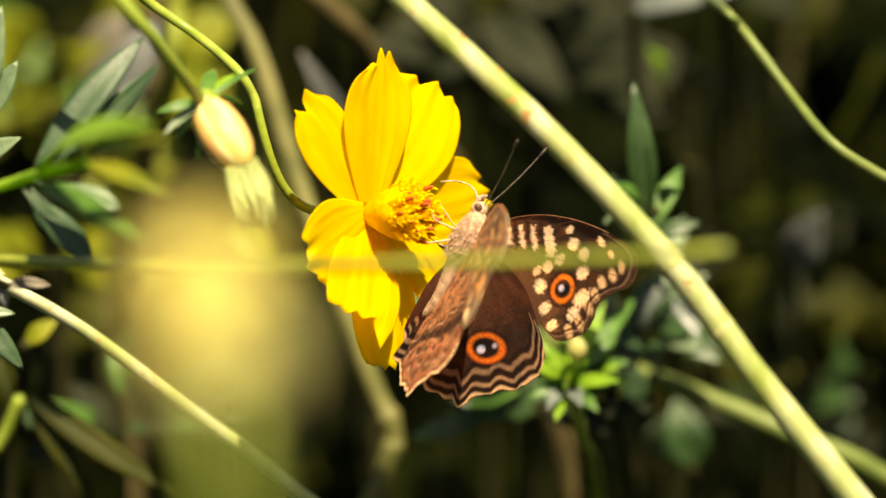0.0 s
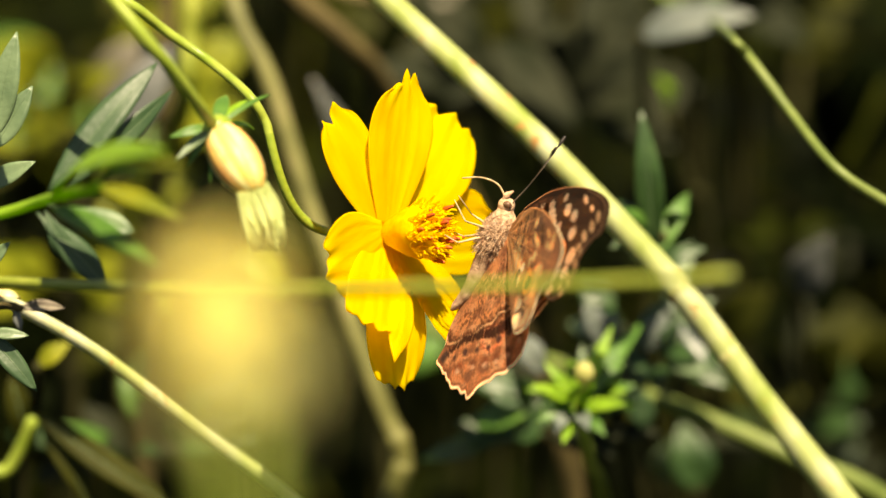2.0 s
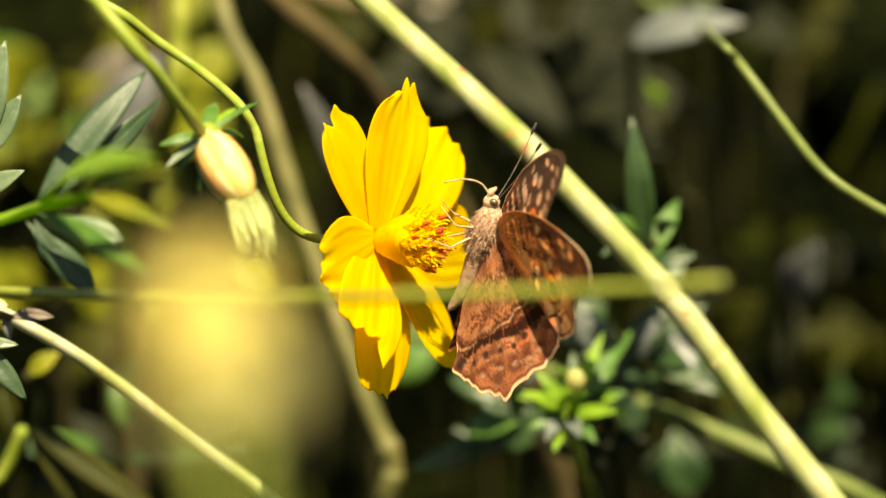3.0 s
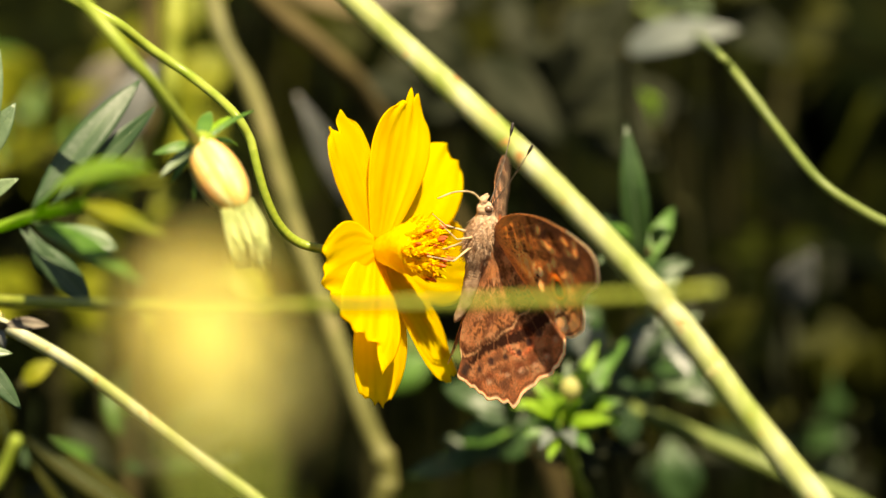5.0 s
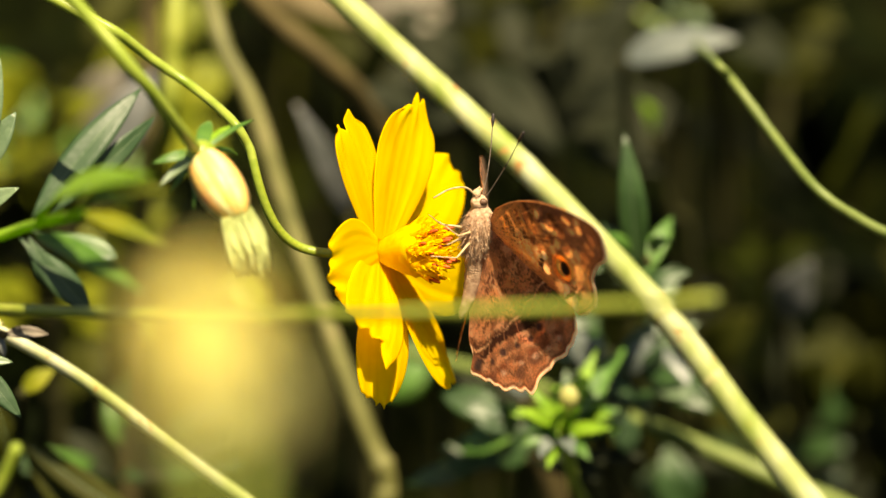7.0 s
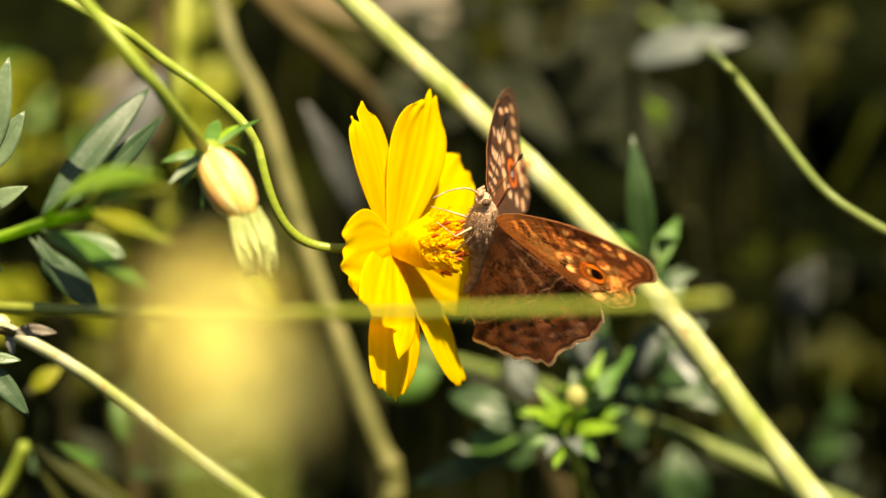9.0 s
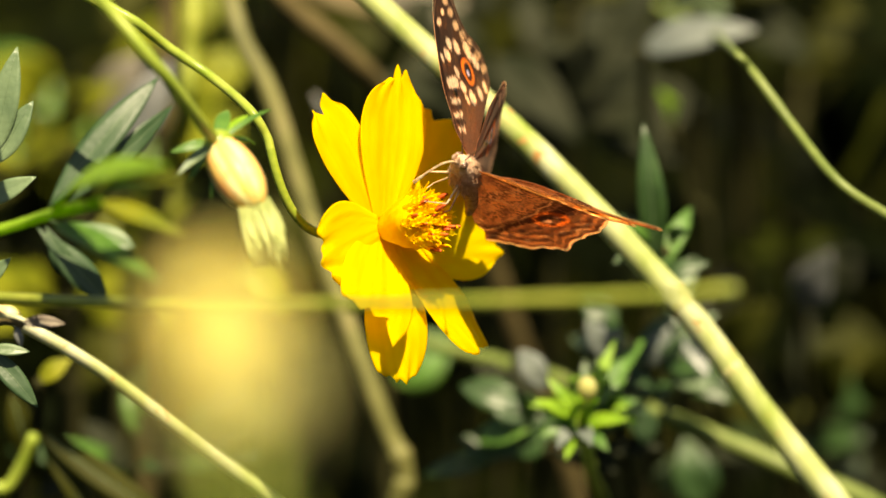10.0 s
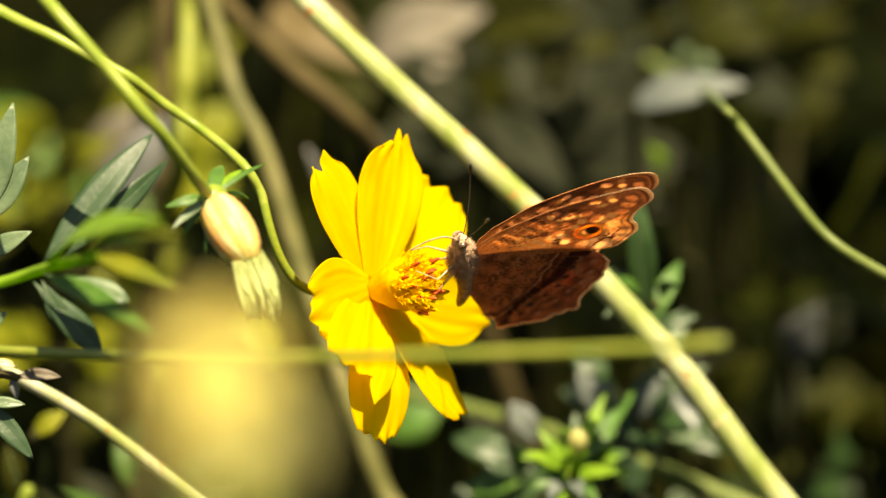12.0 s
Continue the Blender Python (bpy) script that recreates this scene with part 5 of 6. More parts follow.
def fore_upper(pts, rim, run, ang):
    p = Paint(pts, (0.018, 0.011, 0.008))
    p.spot((-1.13, 3.21), 6.0, 7.0, (0.060, 0.036, 0.022), 0, 0.5, 0.2)
    p.spot((-3.67, 12.42), 3.2, 5.0, (0.060, 0.036, 0.022), 30, 0.5, 0.2)
    p.lay(np.where(run < 0.36, (rim - 0.74) / 0.08, 0), (0.003, 0.002, 0.002))
    for a, b, w in (((3.4, 3.36), (2.09, 4.34), 0.6), ((4.4, 4.88), (2.76, 6.30), 0.7), ((5.3, 6.55), (3.48, 8.11), 0.75), ((6.2, 8.9), (4.03, 10.73), 1.4)):
        p.stroke([a, b], w, CREAM, 0.15, 0.45)
    for a, b in (((4.52, 3.69), (2.04, 5.55)), ((5.59, 5.25), (2.85, 7.38)), ((6.47, 7.24), (3.71, 9.44))):
        p.stroke([a, b], 0.55, BLACK, 0.15, 0.4)
    for c, rx, ry in (((7.9, 11.95), 0.7, 0.6), ((6.6, 13.38), 1.0, 0.9), ((3.94, 12.49), 0.95, 0.8), ((2.20, 11.27), 1.0, 0.85), ((6.23, 15.54), 1.0, 0.9), ((8.9, 17.19), 0.5, 0.9), ((8.2, 19.35), 0.45, 0.6),
                      ((4.14, 16.61), 1.1, 0.95), ((-0.42, 11.55), 1.1, 1.05), ((-2.50, 13.67), 1.1, 0.9), ((1.24, 18.15), 1.5, 1.2), ((-1.12, 18.04), 1.2, 0.9), ((-3.90, 15.84), 1.0, 0.8), ((1.03, 10.02), 0.8, 0.6)):
        p.spot(c, rx * 0.86, ry * 0.86, CREAM, 25, 0.18, 0.35)
    for c in ((7.60, 21.82), (6.02, 21.05), (4.43, 20.01), (2.59, 19.77), (0.65, 19.84), (-1.66, 19.57), (-3.33, 18.51)):
        p.spot(c, 0.6, 0.9, (0.50, 0.35, 0.19), 40, 0.3, 0.3)
    p.spot((0.87, 14.85), 2.35, 2.2, BLACK, 0, 0.1)
    p.spot((0.87, 14.85), 1.9, 1.75, (0.62, 0.15, 0.02), 0, 0.1)
    p.spot((0.87, 14.85), 1.3, 1.2, BLACK, 0, 0.12)
    p.spot((0.89, 14.64), 0.42, 0.4, (0.45, 0.5, 0.68), 0, 0.3)
    p.veins(ang, rim, (0.05, 0.032, 0.022), 15, 0.07, 0.5)
    edge = (run > 0.33) & (run < 0.80)
    p.lay(np.where(edge, 1.2 - np.abs(rim - 0.925) / 0.014, 0), BLACK)
    p.lay(np.where(edge, 0.9 - np.abs(rim - 0.955) / 0.012, 0), (0.15, 0.10, 0.06))
    p.lay(np.where(run < 0.33, (rim - 0.982) / 0.012, 0), (0.20, 0.13, 0.09))
    return p.c


def hind_under(pts, rim, run, ang):
    p = Paint(pts, (0.36, 0.140, 0.072))
    p.spot((-5.48, 1.15), 7.0, 7.8, (0.31, 0.14, 0.08), 0, 0.3, 0.1)
    p.lay(0.6 * (p.w * 1.8 + 0.1), (0.36, 0.18, 0.11))
    p.lay(0.62 * (p.w3 * 5 - 0.35), (0.46, 0.24, 0.15))
    p.lay(0.62 * (-p.w3 * 5 - 0.35), (0.18, 0.075, 0.048))
    p.lay(0.55 * (p.w2 * 2.2 - 0.4), (0.16, 0.055, 0.03))
    for line in ([(-2.05, 2.70), (-2.96, 4.15), (-4.14, 3.76), (-4.26, 5.47)], [(-1.90, 4.93), (-2.80, 6.38), (-4.12, 6.39), (-4.10, 8.36)], [(-4.29, 1.53), (-5.33, 2.73), (-6.70, 2.63)],
                 [(-7.30, 2.09), (-6.47, 4.63), (-5.30, 6.01)], [(-10.85, 2.25), (-8.88, 4.54), (-8.02, 6.74)], [(-2.53, 8.21), (-3.17, 9.53), (-4.22, 9.41)]):
        p.stroke(line, 0.75, (0.13, 0.05, 0.03), 0.3, 0.8, 0.75)
    for c, rx, ry in (((-7.69, 3.27), 1.6, 1.0), ((-5.05, 5.22), 1.2, 0.9), ((-4.10, 7.70), 1.3, 0.8), ((-11.36, 3.17), 1.3, 0.8), ((-8.98, 5.91), 1.2, 0.7), ((-6.73, 7.73), 1.1, 0.7), ((-3.76, 1.92), 1.0, 0.8)):
        p.spot(c, rx, ry, (0.46, 0.20, 0.10), 30, 0.4, 0.9, 0.8)
    r = random.Random(17)
    for k in range(60):
        u, v = r.uniform(395, 640), r.uniform(415, 690)
        line = []
        for q in range(4):
            u, v = u + r.uniform(4, 16), v + r.uniform(-14, 16)
            line.append((6.930 + 0.02672 * u + -0.05226 * v, -35.184 + 0.05226 * u + 0.02672 * v))
        p.stroke(line, r.uniform(0.14, 0.34), (0.10, 0.038, 0.024) if k % 3 else (0.46, 0.27, 0.17), 0.16, 0.4, 0.7)
    bound = [(-14.69, 1.44), (-15.15, 2.60), (-14.09, 3.91), (-12.40, 5.15), (-11.23, 6.40), (-9.70, 7.07), (-8.19, 8.47), (-6.54, 8.75), (-5.27, 9.94), (-3.79, 10.24), (-2.68, 11.13)]
    p.stroke(bound, 1.5, (0.075, 0.028, 0.018), 0.4, 0.6, 0.75)
    p.stroke([(a - 0.25, q - 0.25) for a, q in bound], 0.28, (0.56, 0.33, 0.21), 0.14, 0.2, 0.8)
    p.stroke([(-16.61, 3.22), (-13.05, 5.03), (-10.80, 7.50), (-8.76, 9.95), (-6.14, 11.71), (-3.82, 13.16), (-3.70, 14.29)], 0.7, (0.035, 0.013, 0.010), 0.3, 0.5, 1.0, 2.4)
    p.stroke([(-17.59, 5.04), (-14.74, 6.88), (-11.88, 10.03), (-8.92, 12.47), (-6.14, 14.68)], 0.5, (0.48, 0.21, 0.115), 0.4, 0.6, 0.6)
    for c, r in (((-13.93, 6.79), 0.55), ((-12.31, 8.80), 0.4), ((-10.80, 10.60), 0.42), ((-8.82, 11.63), 0.55), ((-7.03, 12.56), 0.5), ((-15.70, 5.39), 0.35)):
        p.spot(c, r, r * 1.1, (0.06, 0.03, 0.03), 0, 0.3)
    for c in ((-15.95, 7.10), (-13.77, 9.55), (-12.08, 11.45), (-8.66, 14.51), (-6.04, 14.88), (-10.49, 13.27), (-17.77, 5.46)):
        p.spot(c, 1.0, 0.6, (0.17, 0.055, 0.032), 60, 0.5, 0.5, 0.85)
        p.spot((c[0] - 0.5, c[1] + 0.5), 0.45, 0.35, (0.55, 0.34, 0.26), 60, 0.5, 0.5, 0.6)
    p.spot((-17.24, 3.15), 1.3, 0.7, (0.05, 0.03, 0.03), 0, 0.4)
    p.veins(ang, rim, (0.46, 0.21, 0.12), 19, 0.07, 0.35)
    edge = (run > 0.30) & (run < 0.76)
    p.lay(np.where(edge, 1.0 - np.abs(rim - 0.962) / 0.012, 0), (0.17, 0.055, 0.03))
    p.lay(np.where(edge, (rim - 0.974) / 0.010, 0), (0.80, 0.70, 0.56))
    return p.c * np.array((0.98, 0.89, 0.72))


def hind_upper(pts, rim, run, ang):
    p = Paint(pts, (0.022, 0.012, 0.009))
    p.lay(0.5 * (p.w + 0.2), (0.045, 0.025, 0.016))
    p.spot((-5.60, 2.20), 5.5, 5.5, (0.045, 0.026, 0.017), 0, 0.5, 0.3)
    p.stroke([(-5.84, 4.96), (-6.74, 6.41), (-8.84, 6.17)], 0.4, (0.04, 0.024, 0.016), 0.2, 0.6, 0.8)
    p.veins(ang, rim, (0.03, 0.018, 0.012), 17, 0.07, 0.5)
    m = (run > 0.22) & (run < 0.77)
    ripple = rim + 0.014 * np.sin(run * 95)
    for at_, half, c in ((0.785, 0.024, BLACK), (0.835, 0.020, (0.20, 0.135, 0.08)), (0.88, 0.024, BLACK), (0.922, 0.014, (0.26, 0.18, 0.105)), (0.956, 0.016, BLACK), (0.99, 0.014, (0.46, 0.34, 0.2))):
        p.lay(np.where(m, 1.4 - np.abs(ripple - at_) / half, 0), c)
    p.spot((-9.41, 10.22), 2.9, 2.35, BLACK, 55, 0.12)
    p.spot((-9.41, 10.22), 2.45, 1.95, (0.60, 0.13, 0.02), 55, 0.1)
    p.spot((-9.46, 10.11), 1.75, 1.4, BLACK, 55, 0.14)
    p.spot((-9.99, 9.85), 0.5, 0.5, (0.45, 0.52, 0.72), 0, 0.3)
    p.spot((-8.46, 10.79), 0.32, 0.32, (0.40, 0.34, 0.44), 0, 0.4)
    return p.c


PAINTED = {}


def build_wing(name, edge, base, under, upper, side, parent, lift):
    """A wing as one thin solid; side is 1 for the left and -1 for the right wing."""
    nu, nv = 250, 84
    rim = closed_curve(edge, nu)
    b = np.array(base)
    if name == "hindwing":      # scalloped outer margin, a tooth at each vein's end
        at_ = (np.linspace(0, 1, nu) - 0.27) / 0.50
        tooth = np.where((at_ > 0) & (at_ < 1), 1 - np.abs(np.sin(np.pi * 9 * at_)) ** 0.7, 0.5)
        rim = b + (rim - b) * (1 + 0.020 * (tooth - 0.5))[:, None]
    v = np.linspace(0.0, 1.0, nv) ** 0.75
    pts = b + v[:, None, None] * (rim[None] - b)
    run = np.tile(np.linspace(0, 1, nu), (nv, 1)).ravel()
    rr = np.repeat(v, nu)
    pts = pts.reshape(-1, 2)
    reach = pts[:, 1]
    ang = np.tile(np.arctan2(rim[:, 0] - b[0], rim[:, 1] - b[1]), (nv, 1)).ravel()
    h = 0.006 * reach ** 2 * 0.35 - 0.02 * reach + 0.05 * np.sin(ang * 22) * np.minimum(1, rr * 2)      # camber and veins
    thick = 0.05 * (1 - 0.6 * rr)
    n = len(pts)
    verts = np.zeros((2 * n, 3))
    verts[:n, 0], verts[:n, 1], verts[:n, 2] = pts[:, 0], side * pts[:, 1], h + thick + lift
    verts[n:, 0], verts[n:, 1], verts[n:, 2] = pts[:, 0], side * pts[:, 1], h - thick + lift
    faces = []
    for i in range(nv - 1):
        for j in range(nu - 1):
            a = i * nu + j
            up = (a, a + nu, a + nu + 1, a + 1)
            dn = (n + a, n + a + 1, n + a + nu + 1, n + a + nu)
            faces += [up, dn] if side < 0 else [up[::-1], dn[::-1]]
    o = (nv - 1) * nu
    for j in range(nu - 1):
        q = (o + j, n + o + j, n + o + j + 1, o + j + 1)
        faces.append(q if side < 0 else q[::-1])
    ob = mesh_part(name, verts * MM, faces, M_WING_UPPER, parent)
    ob.data.materials.append(M_WING_UNDER)
    top = 2 * (nv - 1) * (nu - 1)
    ob.data.polygons.foreach_set("material_index", [k % 2 if k < top else 1 for k in range(len(faces))])
    col = np.ones((2 * n, 4))
    if name not in PAINTED:
        PAINTED[name] = (upper(pts, rr, run, ang), under(pts, rr, run, ang))
    col[:n, :3], col[n:, :3] = PAINTED[name]
    layer = ob.data.color_attributes.new("pattern", "FLOAT_COLOR", "POINT")
    layer.data.foreach_set("color", np.clip(col, 0, 1).astype(np.float32).ravel())
    return ob


def build_butterfly():
    root = tagged(new("butterfly"), "brown pansy butterfly with orange eyespots feeding on the flower", "butterfly")
    # furry body, slightly below the wing hinges
    spine = [(-12.0, -1.2, 0.15), (-11.2, -1.0, 0.55), (-9.2, -0.6, 0.85), (-7.0, -0.6, 1.05), (-4.6, -0.9, 1.2), (-3.0, -1.1, 1.25)]
    v, f = tube_data(smooth_line([Vector((x, 0, z)) * MM for x, z, _ in spine], 6), [r * MM for _, _, r in spine], 18, 0.10)
    mesh_part("abdomen", v, f, M_ABDOMEN, root, "furry brown abdomen")
    spine = [(-3.4, -1.3, 0.9), (-2.4, -1.3, 1.45), (-0.6, -1.3, 1.75), (1.0, -1.4, 1.7), (2.2, -1.6, 1.4), (3.1, -1.9, 1.0)]
    v, f = tube_data(smooth_line([Vector((x, 0, z)) * MM for x, z, _ in spine], 6), [r * MM for _, _, r in spine], 22, 0.14)
    mesh_part("thorax", v, f, M_BODY, root, "furry tan thorax")
    head = ball("head", (0.0035, 0, -0.0020), (0.0011, 0.0011, 0.0011), M_BODY, root)
    r = random.Random(2)
    for side in (1, -1):
        ball("eye", (0.0038, side * 0.00080, -0.0019), (0.00055, 0.0005, 0.0006), M_EYE, head, "round brown eye")
        v, f = tube_data(smooth_line([Vector(q) * MM for q in ((4.0, side * 0.3, -2.6), (4.7, side * 0.35, -2.6), (5.5, side * 0.3, -2.2))], 5), [0.0003, 0.0004, 0.0001], 8, 0.1)
        mesh_part("palp", v, f, M_BODY, head)
        ant = tube("antenna", [Vector(q) * MM for q in ((4.2, side * 0.4, -1.5), (7.0, side * 1.4, -0.9), (10.0, side * 2.6, -0.5), (13.0, side * 3.8, -0.3))], [0.00008, 0.000065, 0.00006], M_ANTENNA, root, sides=7, per=5)
        tube("club", [Vector(q) * MM for q in ((12.6, side * 3.64, -0.32), (13.4, side * 3.96, -0.28), (14.2, side * 4.28, -0.24))], [0.00008, 0.00024, 0.00018], M_CLUB, ant, sides=9, per=4)
        for hip, knee, foot in (((-0.2, 1.1, -3.0), (-0.4, 2.6, -5.4), (1.0, 1.6, -8.0)), ((-1.6, 1.1, -2.8), (-3.4, 2.2, -4.8), (-3.6, 1.6, -8.2))):
            pts = [Vector((x, side * y, z)) * MM for x, y, z in (hip, knee, foot)]
            mid = pts[1]
            line = [pts[0], pts[0].lerp(mid, 0.5), pts[0].lerp(mid, 0.93), mid.lerp(pts[2], 0.07), mid.lerp(pts[2], 0.6), pts[2]]
            tube("leg", line, [0.00020, 0.00013, 0.00010, 0.00008, 0.00005], M_LEG, root, sides=7, per=3)
    tube("proboscis", [Vector(q) * MM for q in ((4.4, 0, -2.7), (5.3, 0, -4.4), (4.9, 0, -6.6), (3.6, 0, -8.6))], [0.00014, 0.00012, 0.0001], M_LEG, head, sides=7, per=6)
    # fur tufts on the thorax
    chunks = []
    for k in range(1800):
        a = r.uniform(0, 2 * math.pi)
        x = r.uniform(-3.2, 3.0)
        rad = 1.65 * math.sqrt(max(0.05, 1 - (x / 3.6) ** 2))
        b = Vector((x, rad * math.cos(a), -1.35 + rad * math.sin(a)))
        e = b + Vector((-0.7, 0.45 * math.cos(a) + r.uniform(-.2, .2), 0.45 * math.sin(a) + r.uniform(-.2, .2))) * r.uniform(0.7, 1.6)
        chunks.append(tube_data([b * MM, b.lerp(e, 0.5) * MM, e * MM], [0.00004, 0.00003, 0.000012], 3, 0.0))
    v, f = join(chunks)
    mesh_part("fur", v, f, M_BODY, root, "tan thorax fur")
    wings = {}
    for side, key in ((1, "near"), (-1, "far")):
        wings["fore_" + key] = build_wing("forewing", FORE_EDGE, FORE_BASE, fore_under, fore_upper, side, root, 0.16)
        wings["hind_" + key] = build_wing("hindwing", HIND_EDGE, HIND_BASE, hind_under, hind_upper, side, root, -0.05)
    return root, wings


BUTTERFLY, WINGS = build_butterfly()


# ---- movement ----
def turned(x, y, z, qw, qx, qy, qz):
    return Matrix.LocRotScale((x * MM, y * MM, z * MM), Quaternion((qw, qx, qy, qz)), None)


FLOWER_ROWS = [
    (0.0, -7.97, 0.96, 1.84, 0.6978, 0.5714, 0.2896, 0.3205),
    (0.5, -8.08, 0.75, 1.83, 0.6950, 0.5770, 0.2913, 0.3151),
    (1.0, -7.59, 0.64, 2.18, 0.6942, 0.5694, 0.2992, 0.3229),
    (1.5, -6.90, 1.03, 2.48, 0.7036, 0.5421, 0.3402, 0.3087),
    (2.0, -7.05, 0.40, 2.63, 0.7083, 0.5402, 0.3369, 0.3050),
    (2.5, -6.80, 0.87, 2.60, 0.7061, 0.5363, 0.3501, 0.3019),
    (2.7, -6.57, 0.85, 2.73, 0.7089, 0.5216, 0.3711, 0.2960),
    (3.0, -6.96, 0.72, 2.56, 0.6968, 0.5302, 0.3805, 0.2975),
    (4.8, -6.15, 0.59, 3.21, 0.6967, 0.5097, 0.4124, 0.2910),
    (5.0, -6.27, 0.55, 2.55, 0.7002, 0.5105, 0.4085, 0.2868),
    (5.2, -5.93, 0.70, 2.83, 0.7046, 0.5062, 0.4063, 0.2866),
    (5.5, -5.99, 0.88, 2.98, 0.7020, 0.5007, 0.4188, 0.2848),
    (6.0, -5.98, 0.72, 3.03, 0.7050, 0.4964, 0.4198, 0.2835),
    (6.5, -5.74, 0.93, 3.41, 0.7060, 0.4869, 0.4330, 0.2776),
    (7.0, -5.71, 1.00, 3.30, 0.7091, 0.4855, 0.4317, 0.2741),
    (7.1, -5.69, 0.91, 3.12, 0.7086, 0.4895, 0.4269, 0.2758),
    (7.2, -5.68, 0.88, 3.06, 0.7084, 0.4908, 0.4253, 0.2763),
    (8.8, -5.66, 0.66, 2.85, 0.7122, 0.4720, 0.4460, 0.2665),
    (9.0, -5.16, 1.19, 4.00, 0.7183, 0.4649, 0.4443, 0.2655),
    (9.5, -5.19, 1.55, 3.71, 0.7198, 0.4644, 0.4455, 0.2605),
    (9.7, -5.45, 1.38, 3.69, 0.7116, 0.4627, 0.4587, 0.2629),
    (9.8, -10.06, 1.10, 4.39, 0.7726, 0.5200, 0.2517, 0.2633),
    (9.9, -11.43, 0.81, 5.03, 0.7770, 0.5349, 0.1747, 0.2823),
    (10.0, -7.71, 0.74, 5.11, 0.7567, 0.4851, 0.3347, 0.2830),
    (10.1, -4.10, 1.03, 4.77, 0.7173, 0.4351, 0.4791, 0.2581),
    (10.5, -3.46, 1.08, 4.71, 0.7085, 0.4252, 0.5033, 0.2530),
    (11.0, -4.70, 0.40, 3.66, 0.7063, 0.4533, 0.4828, 0.2503),
    (11.5, -4.79, 1.22, 3.28, 0.7097, 0.4520, 0.4809, 0.2467),
    (11.8, -5.84, 1.31, 3.93, 0.7050, 0.4439, 0.4851, 0.2657),
    (12.0, -8.05, 1.29, 4.11, 0.7507, 0.4904, 0.3606, 0.2567),
]
BUTTERFLY_ROWS = [
    (0.0, 5.66, -5.09, -0.22, 0.2645, 0.8249, -0.1181, 0.4855),
    (0.2, 6.20, -4.95, 0.55, 0.2085, 0.8310, -0.0586, 0.5123),
    (0.5, 4.97, -5.19, 0.08, 0.1359, 0.8465, -0.0046, 0.5147),
    (1.0, 5.44, -5.05, 0.59, 0.1045, 0.8561, -0.0549, 0.5032),
    (1.5, 7.94, -4.28, 2.97, 0.0975, 0.8638, -0.0312, 0.4933),
    (2.0, 8.21, -4.29, 3.40, 0.0717, 0.8617, -0.0515, 0.4997),
    (2.2, 7.57, -4.05, 3.20, 0.0182, 0.8649, -0.0974, 0.4922),
    (2.5, 6.82, -3.33, 4.31, 0.0092, 0.8406, -0.1104, 0.5302),
    (2.7, 7.64, -3.15, 4.91, -0.0406, 0.8203, -0.0988, 0.5620),
    (3.0, 8.00, -3.37, 4.71, -0.0421, 0.8368, 0.0024, 0.5459),
    (4.8, 9.31, -3.00, 5.51, -0.0892, 0.8140, 0.0636, 0.5705),
    (5.0, 8.23, -3.14, 5.05, -0.1277, 0.7949, 0.0772, 0.5881),
    (5.2, 7.79, -2.93, 5.96, -0.1816, 0.7441, 0.0830, 0.6374),
    (5.5, 6.65, -2.58, 6.63, -0.1884, 0.7264, 0.1024, 0.6530),
    (6.0, 6.64, -2.65, 6.73, -0.2029, 0.7127, 0.1008, 0.6638),
    (6.5, 7.10, -2.40, 7.12, -0.1995, 0.7414, 0.1375, 0.6258),
    (7.0, 7.88, -2.50, 7.05, -0.1683, 0.7567, 0.1490, 0.6139),
    (7.1, 8.20, -2.79, 6.83, -0.1898, 0.8025, 0.1067, 0.5555),
    (7.2, 8.30, -2.89, 6.76, -0.1966, 0.8164, 0.0924, 0.5351),
    (8.8, 6.93, -2.24, 7.30, -0.2610, 0.7170, -0.0563, 0.6440),
    (9.0, 7.54, -1.88, 7.92, -0.2349, 0.7390, -0.0569, 0.6288),
    (9.5, 8.04, -1.63, 8.73, -0.2896, 0.7538, 0.0270, 0.5892),
    (9.7, 8.52, -1.63, 8.85, -0.3111, 0.7387, -0.0055, 0.5980),
    (9.8, 0.66, -2.06, 15.65, -0.4294, 0.4990, -0.2183, 0.7204),
    (9.9, -1.54, -2.11, 16.20, -0.3694, 0.4062, -0.2031, 0.8107),
    (10.0, 3.94, -2.00, 13.72, -0.4333, 0.5503, -0.1283, 0.7021),
    (10.1, 8.85, -1.01, 11.06, -0.3680, 0.6186, -0.1181, 0.6840),
    (10.5, 9.72, -0.83, 10.59, -0.3561, 0.6301, -0.1162, 0.6802),
    (11.0, 9.41, -1.18, 9.44, -0.3501, 0.5999, -0.1031, 0.7120),
    (11.5, 9.03, -1.30, 8.73, -0.3751, 0.6233, -0.1400, 0.6717),
    (11.8, 7.82, -0.65, 9.22, -0.4073, 0.6138, -0.1845, 0.6506),
    (12.0, 4.86, -2.29, 9.70, -0.3503, 0.6390, -0.1645, 0.6648),
]
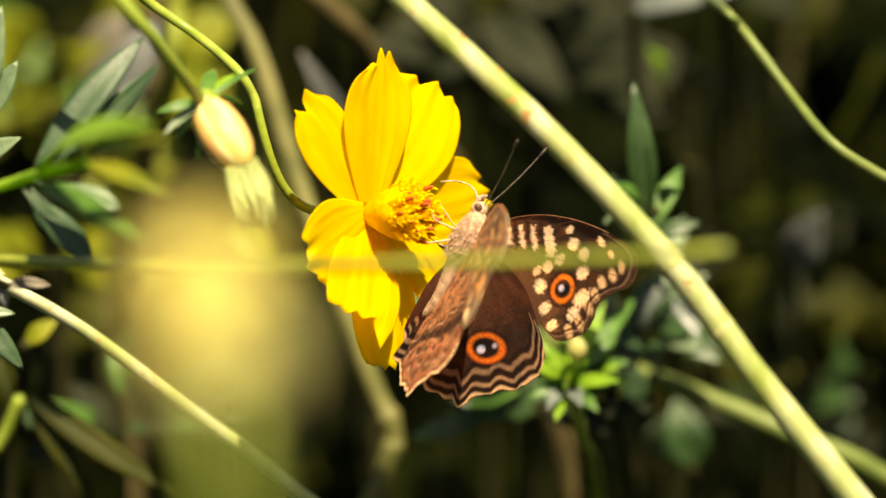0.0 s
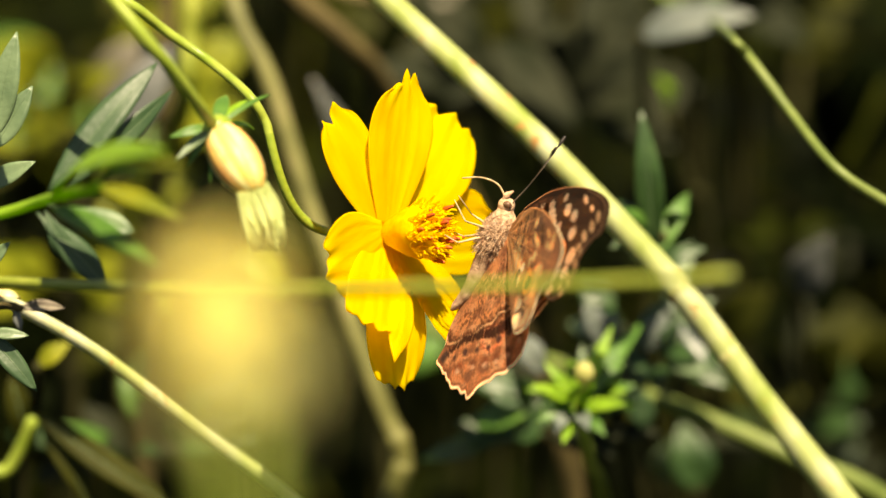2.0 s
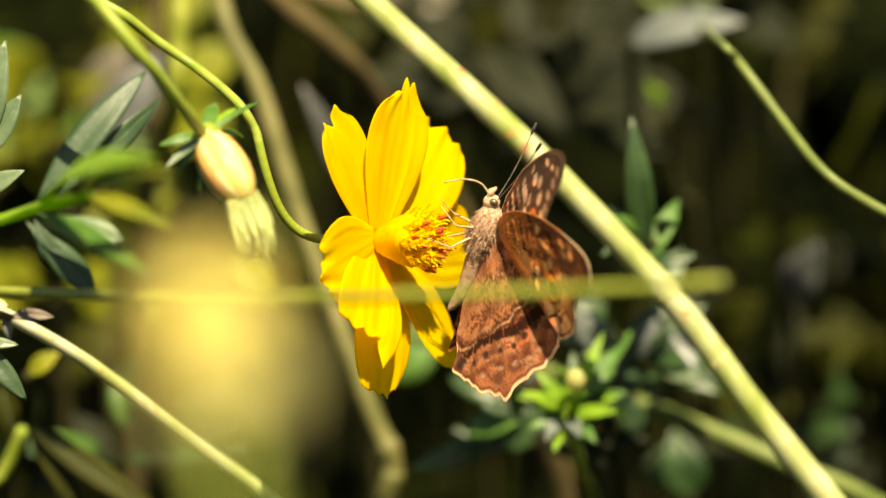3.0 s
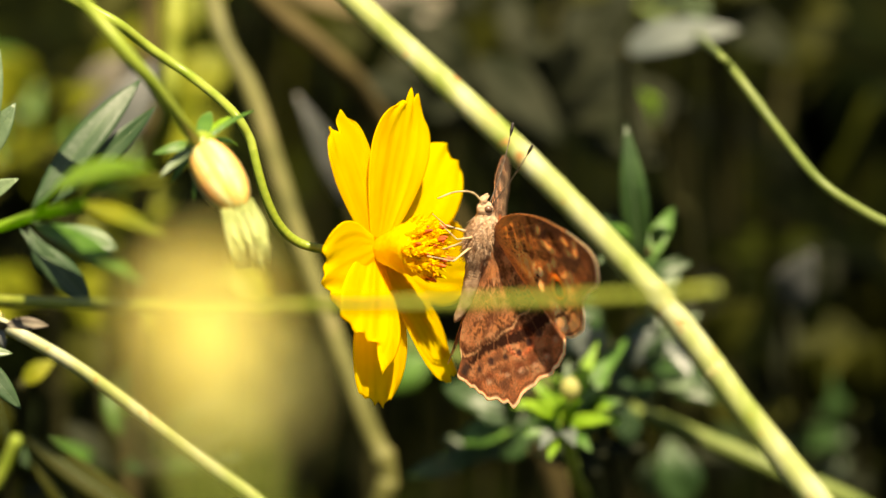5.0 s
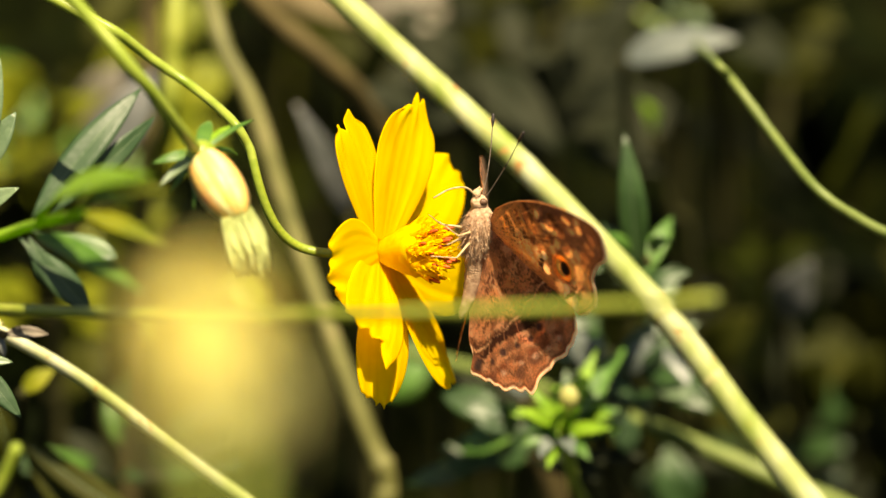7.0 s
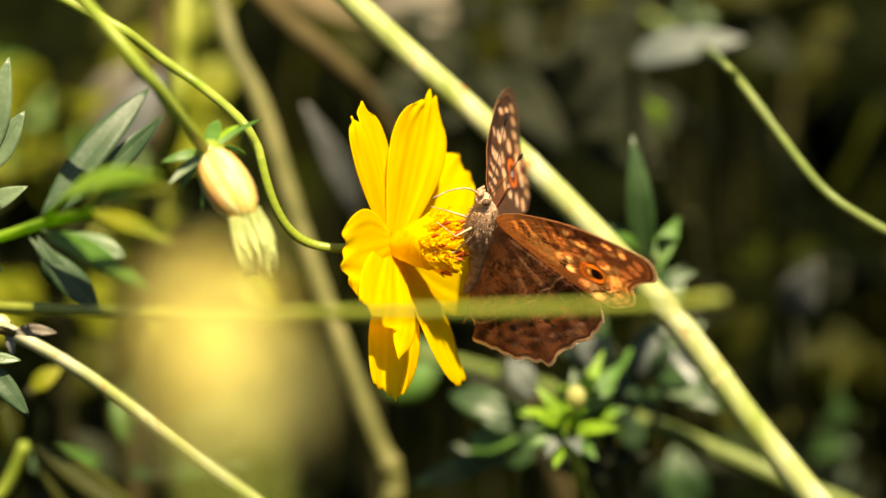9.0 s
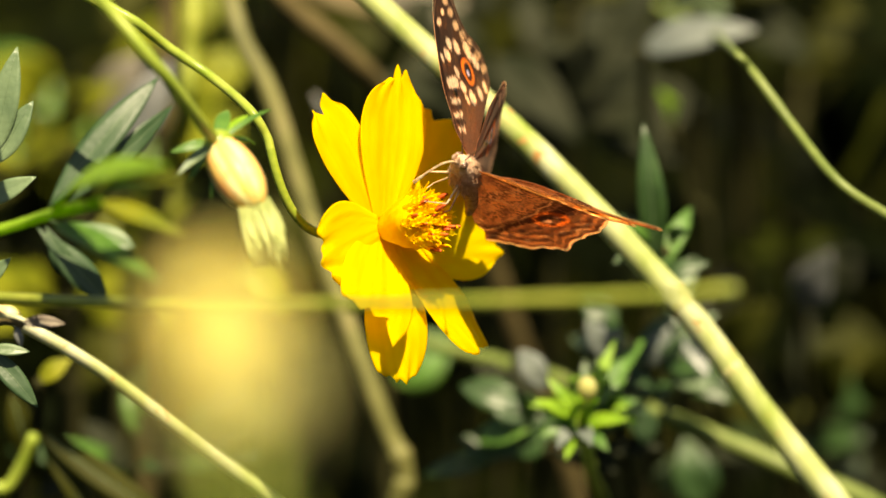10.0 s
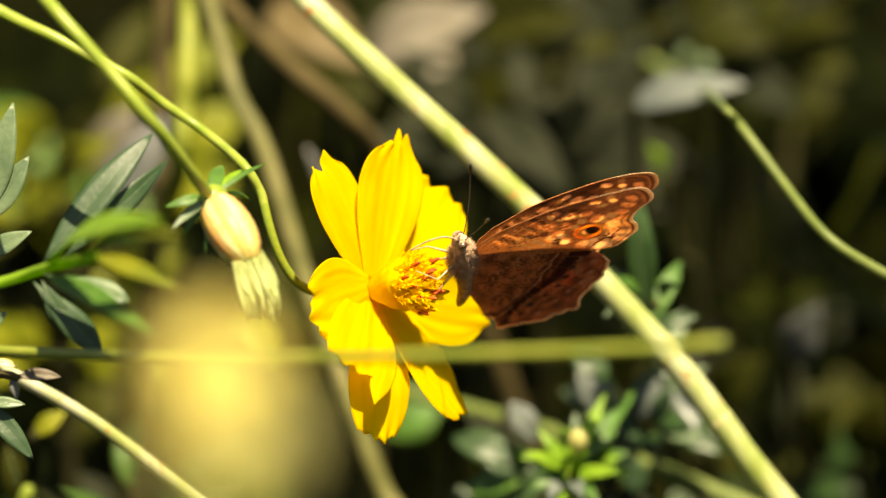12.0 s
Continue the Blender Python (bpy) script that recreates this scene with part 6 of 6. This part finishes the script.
# degrees: flap of the near and far wings, sweep of fore and hind wings, extra flap of near and far forewing, their pitch, extra sweep of the far forewing
WING_ROWS = [
    (0.0, 42.4, 54.6, -7.8, -13.6, -9.1, -27.4, 10.8, 19.3, -0.9),
    (0.2, 40.0, 47.5, -11.6, -12.9, -14.2, -18.6, 22.3, 28.6, -2.7),
    (0.5, 37.0, 39.3, -7.0, -11.3, -10.9, -3.8, 15.0, 32.9, -3.9),
    (1.0, 36.7, 40.2, -1.4, -4.9, -6.6, -2.2, 12.3, 15.4, -12.5),
    (1.5, 45.5, 40.8, 1.5, 1.5, -10.3, -2.4, 16.4, 9.2, -4.0),
    (2.0, 33.6, 29.2, -4.1, -2.9, -13.5, -6.5, 12.7, 17.8, -6.1),
    (2.2, 52.7, 49.8, 2.7, -0.1, -6.6, -3.7, 10.5, 3.0, 1.2),
    (2.5, 86.0, 86.0, 5.7, 0.5, 0.2, 1.0, 1.5, 0.1, 5.4),
    (2.7, 50.1, 41.4, -1.5, 2.7, -9.4, -10.0, 27.2, 14.6, -0.6),
    (3.0, 34.7, 31.6, -4.0, 3.8, -9.9, -8.0, 27.6, 16.5, -3.3),
    (4.8, 19.8, 17.5, -6.0, -3.2, -12.4, -6.4, 24.7, 16.5, -8.9),
    (5.0, 25.6, 24.1, -4.6, -1.9, -11.3, -2.7, 24.5, 16.5, -9.8),
    (5.2, 49.7, 42.9, 2.4, -0.2, -3.0, 6.2, 22.5, 14.2, -13.1),
    (5.5, 38.6, 37.9, -2.2, 0.1, -10.1, -0.7, 24.3, 15.4, -10.8),
    (6.0, 41.0, 40.6, -1.8, -1.1, -9.7, -0.4, 22.7, 15.2, -12.2),
    (6.5, 36.5, 39.5, -1.3, 1.4, -10.1, -1.2, 24.3, 16.1, -12.4),
    (7.0, 19.3, 28.8, -4.3, -0.7, -9.7, -3.5, 26.7, 16.1, -12.1),
    (7.1, 35.0, 37.0, -1.4, 2.7, -7.1, 1.8, 27.9, 13.8, -6.9),
    (7.2, 40.3, 39.8, -0.4, 3.8, -6.3, 3.6, 28.3, 13.1, -5.2),
    (8.8, 51.1, 33.1, -3.7, -2.6, -13.5, -7.9, 25.4, 28.1, -12.9),
    (9.0, 58.4, 28.6, 0.9, -2.7, -13.5, -9.3, 24.7, 29.1, -16.5),
    (9.5, 53.4, 37.5, 1.1, -1.2, -16.5, -11.5, 29.9, 34.4, -12.5),
    (9.7, 54.4, 30.0, 1.9, -5.4, -21.3, -14.9, 31.5, 29.0, -17.9),
    (9.8, 69.0, 50.4, 1.4, -6.0, -8.4, -15.1, 15.8, 32.4, -10.5),
    (9.9, 67.1, 41.8, -4.5, -13.6, -13.4, -16.3, 19.7, 11.1, -15.7),
    (10.0, 52.1, 41.9, -9.9, -3.9, -12.9, -21.9, 22.2, 25.7, -3.8),
    (10.1, 58.6, 45.0, -2.3, -7.3, -14.0, -24.3, 29.4, 25.5, -18.4),
    (10.5, 59.7, 45.6, -1.0, -7.9, -14.2, -24.7, 30.7, 25.5, -21.0),
    (11.0, 55.4, 35.5, -6.5, -16.4, -20.3, -11.5, 28.3, 17.9, -9.3),
    (11.5, 60.5, 37.2, -4.9, -9.7, -20.3, -13.9, 26.2, 23.9, -12.3),
    (11.8, 52.6, 35.3, 2.9, -4.5, -9.0, -15.8, 25.8, 17.1, -18.5),
    (12.0, 86.0, 86.0, 14.8, 6.9, -3.7, 3.9, 8.0, -2.9, -15.3),
]
STEM_TOP = Vector((-0.02215, 0.00393, 0.01468))
STEM_WAY = (Vector((-0.02186, 0.00339, 0.01266)) - Vector((-0.02273, 0.00442, 0.01650))).normalized()


def stem_points(base, axis, count):
    """The bent end of the stem from the fixed part to the back of the flower."""
    reach = (base - STEM_TOP).length
    a, b, c, d = STEM_TOP, STEM_TOP + STEM_WAY * reach * 0.62, base - axis * reach * 0.52, base
    out = []
    for k in range(count + 1):
        t = k / count
        out.append(a * (1 - t) ** 3 + b * 3 * t * (1 - t) ** 2 + c * 3 * t * t * (1 - t) + d * t ** 3)
    return out


def motions():
    flower = [(row[0], turned(*row[1:])) for row in FLOWER_ROWS]
    walk(FLOWER, flower)
    walk(BUTTERFLY, [(row[0], turned(*row[1:])) for row in BUTTERFLY_ROWS])
    tracks = [[] for _ in STEM_PIECES]
    for t, m in flower:
        axis = m.to_3x3() @ Vector((0, 0, 1))
        pts = stem_points(m @ Vector((0, 0, -0.004)), axis, len(STEM_PIECES))
        for k in range(len(STEM_PIECES)):
            way = (pts[k + 1] - pts[k]).to_track_quat("Z", "Y")
            tracks[k].append((t, Matrix.LocRotScale(pts[k], way, None)))
    for piece, rows in zip(STEM_PIECES, tracks):
        walk(piece, rows)
    for key, side, fore in (("fore_near", 1, True), ("fore_far", -1, True), ("hind_near", 1, False), ("hind_far", -1, False)):
        rows = []
        for t, fl, fr, th, dh, fo, ro, pt, pr, tr in WING_ROWS:
            flap = (fl if side > 0 else fr) + ((fo if side > 0 else ro) if fore else 0)
            pitch = (pt if side > 0 else pr) if fore else 0
            sweep = (th + (tr if side < 0 else 0)) if fore else dh
            rows.append((t, pose(0, side * 0.0006, 0, side * min(flap, 86.0)) @ pose(0, 0, 0, 0, pitch) @ pose(0, 0, 0, 0, 0, -side * sweep)))
        walk(WINGS[key], rows)


motions()
